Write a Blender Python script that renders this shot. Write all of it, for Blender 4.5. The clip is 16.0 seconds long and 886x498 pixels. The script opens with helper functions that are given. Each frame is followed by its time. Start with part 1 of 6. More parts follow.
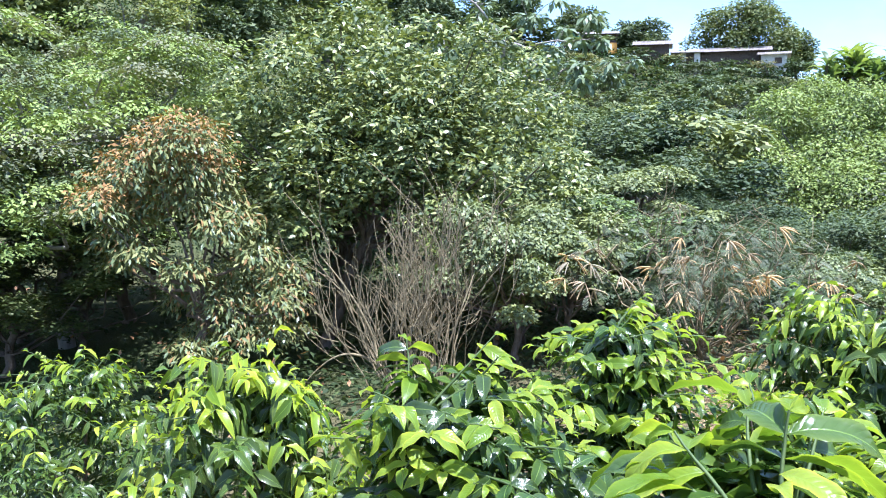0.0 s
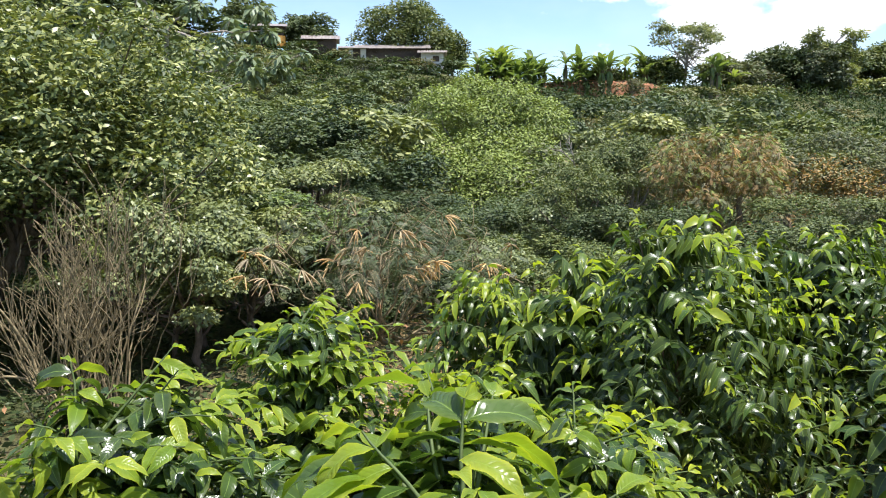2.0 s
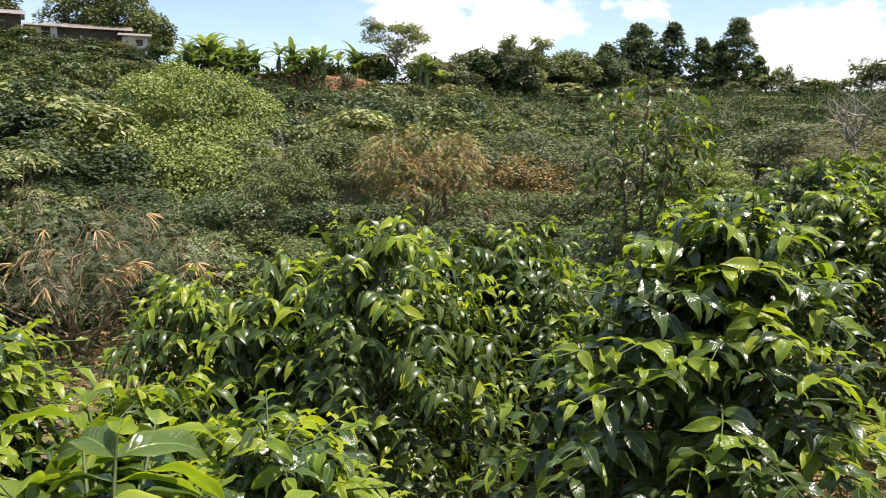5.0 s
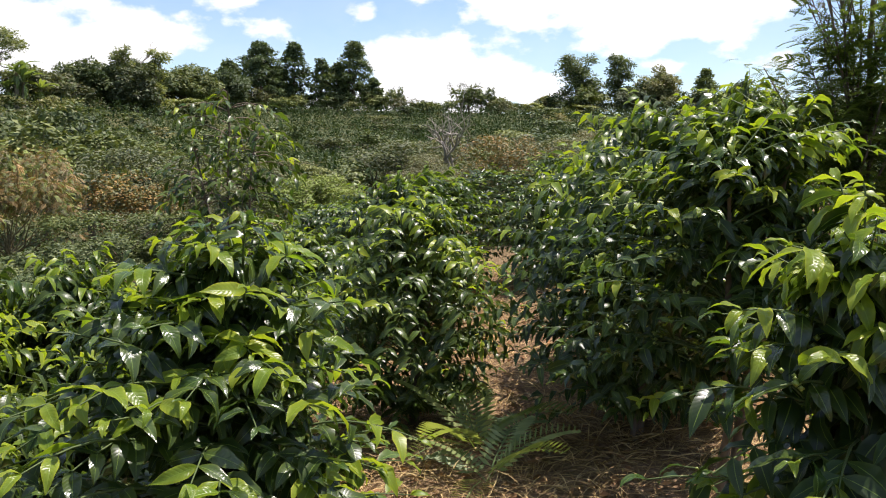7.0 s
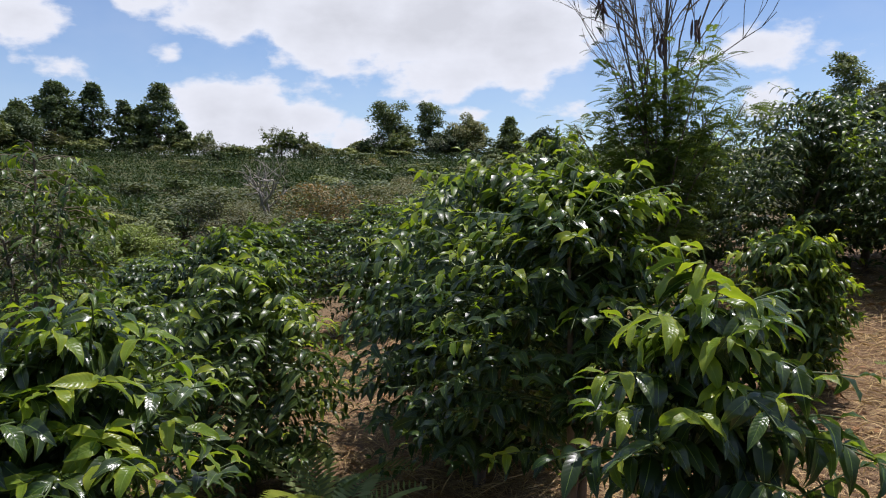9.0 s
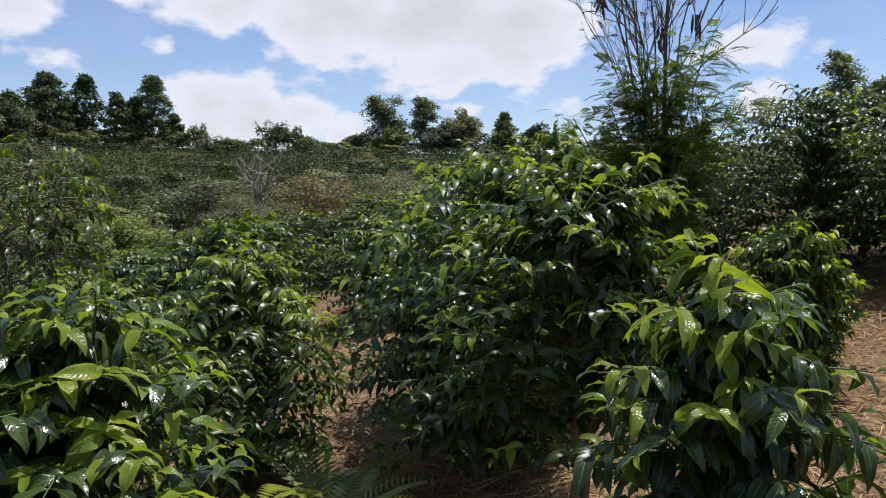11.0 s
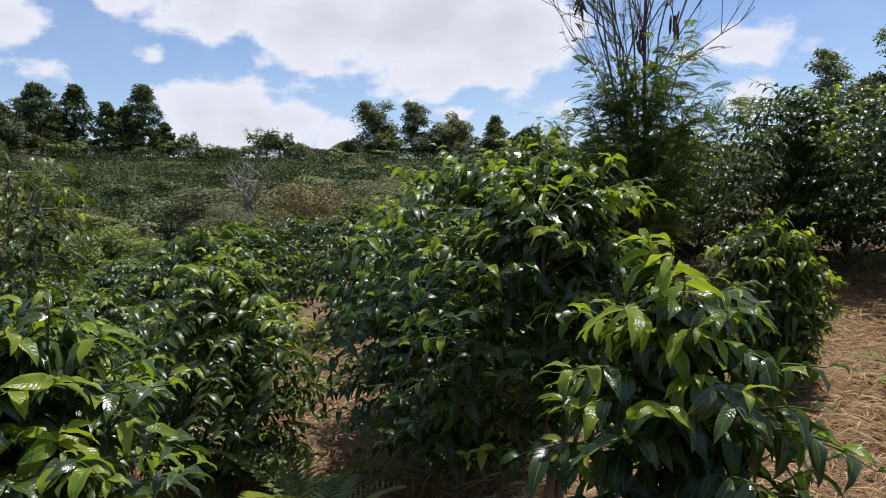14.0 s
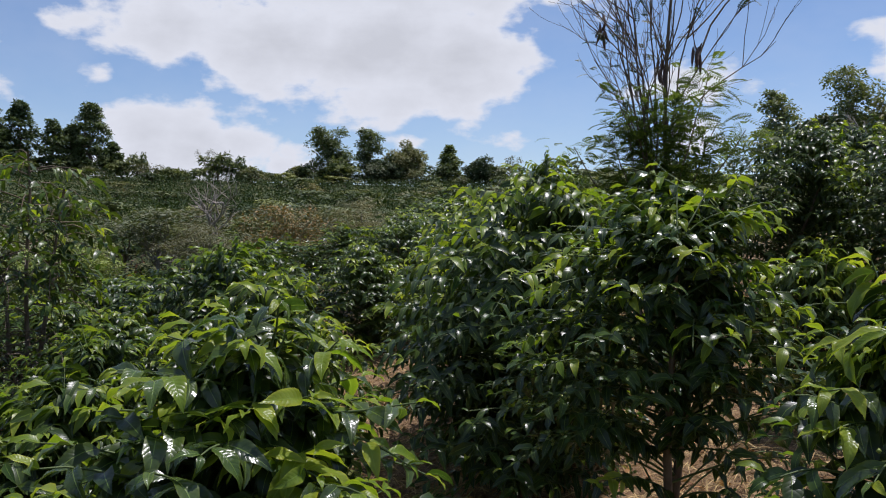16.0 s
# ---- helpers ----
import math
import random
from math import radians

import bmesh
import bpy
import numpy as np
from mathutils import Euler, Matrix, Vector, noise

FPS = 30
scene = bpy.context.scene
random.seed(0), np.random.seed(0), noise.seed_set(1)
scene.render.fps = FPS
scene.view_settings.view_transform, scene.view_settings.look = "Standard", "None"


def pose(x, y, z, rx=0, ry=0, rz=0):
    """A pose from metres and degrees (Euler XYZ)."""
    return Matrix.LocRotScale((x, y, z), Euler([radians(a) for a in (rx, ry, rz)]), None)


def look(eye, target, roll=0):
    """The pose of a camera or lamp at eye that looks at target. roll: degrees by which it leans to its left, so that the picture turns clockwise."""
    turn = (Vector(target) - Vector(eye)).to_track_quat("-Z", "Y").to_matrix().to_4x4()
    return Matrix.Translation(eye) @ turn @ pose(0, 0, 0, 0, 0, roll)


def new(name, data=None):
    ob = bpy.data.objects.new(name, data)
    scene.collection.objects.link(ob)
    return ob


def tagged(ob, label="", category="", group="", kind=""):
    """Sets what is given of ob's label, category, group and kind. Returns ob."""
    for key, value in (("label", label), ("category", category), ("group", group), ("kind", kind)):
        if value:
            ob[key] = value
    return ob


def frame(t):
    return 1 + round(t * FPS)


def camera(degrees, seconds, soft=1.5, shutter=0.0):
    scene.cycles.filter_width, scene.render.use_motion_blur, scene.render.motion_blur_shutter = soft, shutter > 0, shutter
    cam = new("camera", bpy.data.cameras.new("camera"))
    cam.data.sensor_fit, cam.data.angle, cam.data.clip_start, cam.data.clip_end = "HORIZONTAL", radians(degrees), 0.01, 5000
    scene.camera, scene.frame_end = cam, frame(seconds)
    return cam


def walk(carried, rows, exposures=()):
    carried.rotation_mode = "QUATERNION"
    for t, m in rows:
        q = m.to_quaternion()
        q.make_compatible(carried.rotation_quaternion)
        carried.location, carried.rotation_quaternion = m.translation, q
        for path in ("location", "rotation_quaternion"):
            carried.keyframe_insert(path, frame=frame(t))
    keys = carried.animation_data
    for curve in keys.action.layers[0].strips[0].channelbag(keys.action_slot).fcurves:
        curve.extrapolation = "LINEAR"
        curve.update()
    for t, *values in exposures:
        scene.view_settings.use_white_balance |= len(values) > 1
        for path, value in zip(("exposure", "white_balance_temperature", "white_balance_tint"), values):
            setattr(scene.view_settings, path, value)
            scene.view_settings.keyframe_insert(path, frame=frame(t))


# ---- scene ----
cam = camera(56.4, 16.0, soft=1.1)
PATH = [
    (0.0, pose(0.000, 0.000, 1.700, 83.66, -0.02, 0.16)),
    (0.5, pose(-0.006, 0.017, 1.710, 83.99, 0.63, -6.17)),
    (1.0, pose(-0.007, 0.020, 1.713, 83.99, 1.81, -11.83)),
    (1.5, pose(-0.007, 0.024, 1.714, 83.50, 1.53, -16.30)),
    (2.0, pose(0.004, 0.018, 1.715, 83.08, 0.47, -21.98)),
    (2.5, pose(0.021, 0.006, 1.720, 82.59, 1.32, -27.16)),
    (3.0, pose(0.032, -0.004, 1.721, 81.31, 1.95, -32.54)),
    (3.2, pose(0.033, 0.003, 1.717, 81.39, 1.57, -33.70)),
    (5.3, pose(0.077, -0.032, 1.752, 82.31, -0.59, -43.37)),
    (5.5, pose(0.094, -0.042, 1.749, 81.95, -0.50, -45.08)),
    (6.0, pose(0.172, -0.092, 1.749, 80.97, -0.39, -52.01)),
    (6.5, pose(0.302, -0.141, 1.752, 81.21, -0.67, -61.49)),
    (7.0, pose(0.380, -0.168, 1.752, 84.00, -0.36, -66.45)),
    (7.5, pose(0.405, -0.174, 1.774, 85.28, 0.41, -70.01)),
    (8.0, pose(0.426, -0.155, 1.795, 86.64, 1.22, -74.77)),
    (8.5, pose(0.373, -0.095, 1.812, 87.34, 1.35, -77.48)),
    (9.0, pose(0.358, -0.063, 1.812, 87.05, 0.16, -79.23)),
    (9.2, pose(0.364, -0.053, 1.817, 87.66, 0.44, -79.53)),
    (11.3, pose(0.383, -0.022, 1.801, 86.48, -0.39, -79.83)),
    (11.5, pose(0.378, -0.026, 1.804, 86.22, -0.16, -80.16)),
    (12.0, pose(0.390, -0.033, 1.795, 86.02, 0.38, -80.80)),
    (12.5, pose(0.405, -0.068, 1.803, 86.70, 0.38, -83.86)),
    (13.0, pose(0.391, -0.112, 1.801, 87.32, -0.06, -86.85)),
    (13.5, pose(0.365, -0.135, 1.815, 87.48, 1.82, -84.67)),
    (14.0, pose(0.389, -0.102, 1.800, 87.00, 0.71, -80.17)),
    (14.5, pose(0.366, 0.011, 1.813, 88.42, -0.48, -80.86)),
    (15.0, pose(0.363, 0.101, 1.813, 87.69, -1.83, -85.88)),
    (15.5, pose(0.408, 0.257, 1.794, 87.97, -0.90, -86.52)),
    (16.0, pose(0.404, 0.460, 1.764, 88.96, -0.62, -83.71)),
]
EXPOSURES = [(0.0, 1.42, 5250, 19), (0.5, 1.2, 5700, 13), (1.0, 0.97, 5950, 13), (3.0, 0.74, 6600, 17), (6.0, 0.56, 6850, 20), (7.0, 0.47, 6700, 18), (7.5, 0.24, 6450, 18), (8.0, -0.18, 6250, 18), (8.5, -0.18, 6230, 18), (9.0, -0.11, 6220, 19), (15.5, -0.11, 6220, 19), (16.0, -0.28, 6170, 19)]
walk(cam, PATH, EXPOSURES)

# ---- world and sun ----
SUN_AZ, SUN_EL = 128.0, 70.0          # degrees, clockwise from +y
world = bpy.data.worlds.new("sky")
scene.world = world
world.use_nodes = True


def build_sky():
    nt = world.node_tree
    nt.nodes.clear()
    N, L = nt.nodes.new, nt.links.new

    def math_node(op, a, b=None):
        n = N("ShaderNodeMath")
        n.operation = op
        for i, v in enumerate((a, b)):
            if v is None:
                continue
            if isinstance(v, (int, float)):
                n.inputs[i].default_value = v
            else:
                L(v, n.inputs[i])
        return n.outputs[0]

    sky = N("ShaderNodeTexSky")
    sky.sky_type, sky.sun_disc = "NISHITA", False
    sky.sun_elevation, sky.sun_rotation = radians(SUN_EL), radians(SUN_AZ)
    sky.air_density, sky.dust_density, sky.ozone_density = 1.0, 0.0, 4.0
    bg = N("ShaderNodeBackground")
    bg.inputs[1].default_value = 0.125
    L(sky.outputs[0], bg.inputs[0])
    co = N("ShaderNodeTexCoord")
    xyz = N("ShaderNodeSeparateXYZ")
    L(co.outputs["Generated"], xyz.inputs[0])
    az = math_node("MULTIPLY", math_node("ARCTAN2", xyz.outputs[0], xyz.outputs[1]), 180 / math.pi)
    el = math_node("MULTIPLY", math_node("ARCSINE", xyz.outputs[2]), 180 / math.pi)
    flat = N("ShaderNodeCombineXYZ")
    L(az, flat.inputs[0])
    L(math_node("MULTIPLY", el, 1.7), flat.inputs[1])

    def fbm(scale, detail, rough):
        n = N("ShaderNodeTexNoise")
        n.inputs["Scale"].default_value, n.inputs["Detail"].default_value, n.inputs["Roughness"].default_value = scale, detail, rough
        L(flat.outputs[0], n.inputs["Vector"])
        return n.outputs["Fac"]

    billow, fine = fbm(0.22, 6, 0.55), fbm(0.06, 5, 0.6)
    field = None
    # cumulus banks: azimuth, elevation, half width, half height
    for a, e, w, h in CLOUDS:
        dx = math_node("MULTIPLY", math_node("SUBTRACT", az, a), 1 / w)
        dy = math_node("MULTIPLY", math_node("SUBTRACT", el, e), 1 / h)
        rr = math_node("SQRT", math_node("ADD", math_node("MULTIPLY", dx, dx), math_node("MULTIPLY", dy, dy)))
        blob = math_node("MULTIPLY", math_node("SUBTRACT", 1.0, rr), h)
        field = blob if field is None else math_node("MAXIMUM", field, blob)
    # broken cloud over the rest of the sky
    high = math_node("SUBTRACT", math_node("MULTIPLY", fine, 14.0), 7.6)
    high = math_node("MINIMUM", high, math_node("MULTIPLY", math_node("SUBTRACT", el, 17.0), 0.5))
    field = math_node("MAXIMUM", field, high)
    field = math_node("ADD", field, math_node("MULTIPLY", math_node("SUBTRACT", billow, 0.5), 7.5))
    mask = N("ShaderNodeMapRange")
    mask.interpolation_type = "SMOOTHSTEP"
    mask.inputs[1].default_value, mask.inputs[2].default_value = -0.3, 1.1
    L(field, mask.inputs[0])
    body = N("ShaderNodeMapRange")
    body.inputs[1].default_value, body.inputs[2].default_value = 0.8, 4.5
    body.inputs[3].default_value, body.inputs[4].default_value = 1.0, 0.8
    L(field, body.inputs[0])
    tone = N("ShaderNodeCombineColor")
    L(math_node("MULTIPLY", body.outputs[0], 0.95), tone.inputs[0])
    L(math_node("MULTIPLY", body.outputs[0], 1.0), tone.inputs[1])
    L(math_node("MULTIPLY", body.outputs[0], 1.02), tone.inputs[2])
    cloud = N("ShaderNodeBackground")
    cloud.inputs[1].default_value = 0.93
    L(tone.outputs[0], cloud.inputs[0])
    # thin veil
    veil = N("ShaderNodeMapRange")
    veil.inputs[1].default_value, veil.inputs[2].default_value, veil.inputs[4].default_value = 0.42, 0.8, 0.2
    L(fine, veil.inputs[0])
    fac = math_node("MAXIMUM", mask.outputs[0], veil.outputs[0])
    mix = N("ShaderNodeMixShader")
    L(fac, mix.inputs[0])
    L(bg.outputs[0], mix.inputs[1])
    L(cloud.outputs[0], mix.inputs[2])
    out = N("ShaderNodeOutputWorld")
    L(mix.outputs[0], out.inputs[0])


CLOUDS = [(63.8, 6.0, 2.9, 3.2), (67.4, 5.4, 4.2, 3.2), (70.0, 5.7, 2.9, 3.1), (72.6, 4.4, 2.3, 2.0), (66.5, 3.6, 7.5, 2.2),
          (65.5, 13.4, 8.5, 2.6), (73.0, 12.8, 8.0, 4.0), (79.5, 12.4, 8.0, 5.0), (84.5, 11.8, 5.0, 4.6), (78.0, 9.6, 6.0, 2.4), (86.5, 11.8, 3.4, 2.8), (80.0, 17.0, 15.0, 4.0),
          (52.5, 11.6, 3.6, 1.6), (61.4, 9.8, 0.8, 0.7), (81.8, 6.2, 1.1, 0.6), (88.4, 6.9, 1.1, 0.5), (100.4, 6.6, 1.7, 1.3), (99.6, 10.2, 3.2, 1.8), (103.6, 9.3, 1.7, 0.9),
          (113.0, 11.4, 3.2, 2.4), (44.0, 7.0, 8.0, 2.8), (33.0, 10.5, 5.0, 1.5), (55.0, 8.4, 2.0, 0.5)]
build_sky()
sun = new("sun", bpy.data.lights.new("sun", "SUN"))
sun.data.energy, sun.data.angle, sun.data.color = 5.0, radians(0.55), (1.0, 0.97, 0.92)
_a, _e = radians(SUN_AZ), radians(SUN_EL)
sun.matrix_world = look((math.sin(_a) * math.cos(_e) * 50, math.cos(_a) * math.cos(_e) * 50, math.sin(_e) * 50), (0, 0, 0))


# ---- materials ----
def material(name):
    m = bpy.data.materials.new(name)
    m.use_nodes = True
    nt = m.node_tree
    return m, nt, nt.nodes["Principled BSDF"], nt.nodes["Material Output"]


def ramp_node(nt, fac, stops):
    r = nt.nodes.new("ShaderNodeValToRGB")
    while len(r.color_ramp.elements) < len(stops):
        r.color_ramp.elements.new(0.5)
    for e, (p, c) in zip(r.color_ramp.elements, stops):
        e.position, e.color = p, (*c, 1)
    nt.links.new(fac, r.inputs[0])
    return r.outputs[0]


def noise_node(nt, scale, detail=4, rough=0.55, coords="Object"):
    co, n = nt.nodes.new("ShaderNodeTexCoord"), nt.nodes.new("ShaderNodeTexNoise")
    n.inputs["Scale"].default_value, n.inputs["Detail"].default_value, n.inputs["Roughness"].default_value = scale, detail, rough
    nt.links.new(co.outputs[coords], n.inputs["Vector"])
    return n.outputs["Fac"]


def mix_rgb(nt, fac, a, b, mode="MIX"):
    m = nt.nodes.new("ShaderNodeMix")
    m.data_type, m.blend_type = "RGBA", mode
    for s, v in ((m.inputs[0], fac), (m.inputs[6], a), (m.inputs[7], b)):
        if isinstance(v, (int, float)):
            s.default_value = v
        elif isinstance(v, tuple):
            s.default_value = (*v, 1)
        else:
            nt.links.new(v, s)
    return m.outputs[2]


def bump_node(nt, height, strength, distance):
    b = nt.nodes.new("ShaderNodeBump")
    b.inputs["Strength"].default_value, b.inputs["Distance"].default_value = strength, distance
    nt.links.new(height, b.inputs["Height"])
    return b.outputs["Normal"]


def leaf_material(name, dark, light, rough=0.35, glow=0.3, single=False, veins=0.0, spec=0.5, hue_patch=None):
    """A leaf: glossy upper skin over a body that lets some light through. Colour varies from leaf to leaf and within it."""
    m, nt, p, out = material(name)
    if single:
        rnd = nt.nodes.new("ShaderNodeObjectInfo").outputs["Random"]
    else:
        rnd = nt.nodes.new("ShaderNodeNewGeometry").outputs["Random Per Island"]
    stops = [(0.0, dark), (0.55, tuple((a + b) / 2 for a, b in zip(dark, light))), (1.0, light)]
    if hue_patch:
        stops = [(0.0, dark), (0.6, light), (0.93, light), (0.97, hue_patch)]
    col = ramp_node(nt, rnd, stops)
    if not single:
        whole = nt.nodes.new("ShaderNodeObjectInfo").outputs["Random"]
        col = mix_rgb(nt, 1.0, col, ramp_node(nt, whole, [(0.0, (0.6, 0.68, 0.74)), (0.5, (1.0, 1.0, 1.0)), (1.0, (1.38, 1.28, 1.0))]), "MULTIPLY")
    blotch = noise_node(nt, 9.0 if veins else 2.0, 4)
    col = mix_rgb(nt, blotch, col, mix_rgb(nt, 1.0, col, (0.72, 0.78, 0.66), "MULTIPLY"))
    if veins:
        uv = nt.nodes.new("ShaderNodeUVMap")
        uv.uv_map = "UVMap"
        sep = nt.nodes.new("ShaderNodeSeparateXYZ")
        nt.links.new(uv.outputs[0], sep.inputs[0])

        def mth(op, a, b=None):
            n = nt.nodes.new("ShaderNodeMath")
            n.operation = op
            for i, v in enumerate((a, b)):
                if isinstance(v, (int, float)):
                    n.inputs[i].default_value = v
                elif v is not None:
                    nt.links.new(v, n.inputs[i])
            return n.outputs[0]
        across = mth("ABSOLUTE", mth("SUBTRACT", sep.outputs[0], 0.5))
        phase = mth("MULTIPLY", mth("SUBTRACT", sep.outputs[1], mth("MULTIPLY", across, 0.3)), 34.0)
        ridge = mth("POWER", mth("ABSOLUTE", mth("SINE", phase)), 0.6)
        mid = mth("MINIMUM", mth("MULTIPLY", across, 26.0), 1.0)
        height = mth("ADD", mth("MULTIPLY", ridge, mid), mth("MULTIPLY", noise_node(nt, 5.0, 2), 5.0))
        nt.links.new(bump_node(nt, height, veins, 0.0022), p.inputs["Normal"])
        rim = mth("POWER", mth("MULTIPLY", across, 2.0), 4.0)
        col = mix_rgb(nt, mth("MULTIPLY", rim, 0.55), col, mix_rgb(nt, 1.0, col, (2.2, 1.7, 1.0), "MULTIPLY"))
        col = mix_rgb(nt, mth("SUBTRACT", 1.0, mid), col, mix_rgb(nt, 0.5, col, (0.35, 0.5, 0.10)))
    nt.links.new(col, p.inputs["Base Color"])
    p.inputs["Roughness"].default_value = rough
    p.inputs["Specular IOR Level"].default_value = spec
    tr = nt.nodes.new("ShaderNodeBsdfTranslucent")
    nt.links.new(mix_rgb(nt, 1.0, col, (1.28, 1.32, 0.5), "MULTIPLY"), tr.inputs[0])
    mx = nt.nodes.new("ShaderNodeMixShader")
    mx.inputs[0].default_value = glow
    nt.links.new(p.outputs[0], mx.inputs[1])
    nt.links.new(tr.outputs[0], mx.inputs[2])
    nt.links.new(mx.outputs[0], out.inputs[0])
    return m


def plain_material(name, stops, scale=8.0, rough=0.8, bump=0.3, dist=0.01, metal=0.0, detail=6, stretch=None):
    m, nt, p, out = material(name)
    co, mp, n = nt.nodes.new("ShaderNodeTexCoord"), nt.nodes.new("ShaderNodeMapping"), nt.nodes.new("ShaderNodeTexNoise")
    mp.inputs["Scale"].default_value = stretch or (1, 1, 1)
    nt.links.new(co.outputs["Object"], mp.inputs[0])
    nt.links.new(mp.outputs[0], n.inputs["Vector"])
    n.inputs["Scale"].default_value, n.inputs["Detail"].default_value, n.inputs["Roughness"].default_value = scale, detail, 0.62
    col = ramp_node(nt, n.outputs["Fac"], stops)
    big = noise_node(nt, scale * 0.13, 3)
    col = mix_rgb(nt, big, col, mix_rgb(nt, 1.0, col, (0.74, 0.72, 0.7), "MULTIPLY"))
    nt.links.new(col, p.inputs["Base Color"])
    p.inputs["Roughness"].default_value, p.inputs["Metallic"].default_value = rough, metal
    if bump:
        nt.links.new(bump_node(nt, n.outputs["Fac"], bump, dist), p.inputs["Normal"])
    return m


C_OLD, C_MID, C_NEW = ((0.03, 0.056, 0.015), (0.075, 0.115, 0.026)), ((0.05, 0.1, 0.024), (0.11, 0.17, 0.036)), ((0.18, 0.28, 0.026), (0.37, 0.44, 0.05))
M_OLD = leaf_material("coffee_leaf_dark", *C_OLD, 0.32, 0.28, False, 0.1, 0.4)
M_MID = leaf_material("coffee_leaf_green", *C_MID, 0.32, 0.34, False, 0.12, 0.32)
M_NEW = leaf_material("coffee_leaf_young", *C_NEW, 0.36, 0.48, False, 0.1, 0.4)
M_OLD1 = leaf_material("single_leaf_dark", *C_OLD, 0.24, 0.28, True, 0.14, 0.7)
M_MID1 = leaf_material("single_leaf_green", *C_MID, 0.27, 0.34, True, 0.25, 0.5)
M_NEW1 = leaf_material("single_leaf_young", *C_NEW, 0.32, 0.48, True, 0.25, 0.45)
M_BARK = plain_material("coffee_bark", [(0.25, (0.09, 0.06, 0.04)), (0.75, (0.26, 0.2, 0.14))], 40, 0.85, 0.6, 0.004, stretch=(1, 1, 0.3))
M_PALE = plain_material("pale_bark", [(0.25, (0.2, 0.17, 0.14)), (0.75, (0.46, 0.42, 0.36))], 22, 0.85, 0.5, 0.01, stretch=(1, 1, 0.4))
M_DRYWOOD = plain_material("dry_twig", [(0.25, (0.13, 0.1, 0.05)), (0.75, (0.42, 0.34, 0.18))], 30, 0.9, 0.3, 0.004)
M_GREENWOOD = plain_material("green_twig", [(0.3, (0.06, 0.1, 0.025)), (0.8, (0.14, 0.19, 0.05))], 30, 0.7, 0.3, 0.003)
M_CHERRY = plain_material("green_cherry", [(0.3, (0.16, 0.24, 0.03)), (0.8, (0.42, 0.44, 0.1))], 20, 0.35, 0.0)
M_STRAW = leaf_material("straw", (0.24, 0.14, 0.07), (0.68, 0.5, 0.28), 0.7, 0.1, spec=0.2)
M_FERN = leaf_material("fern_frond", (0.24, 0.31, 0.12), (0.42, 0.47, 0.22), 0.5, 0.35, spec=0.3)
M_FERNDRY = leaf_material("tan_dry_leaf", (0.5, 0.33, 0.18), (0.78, 0.58, 0.36), 0.6, 0.25, spec=0.3)


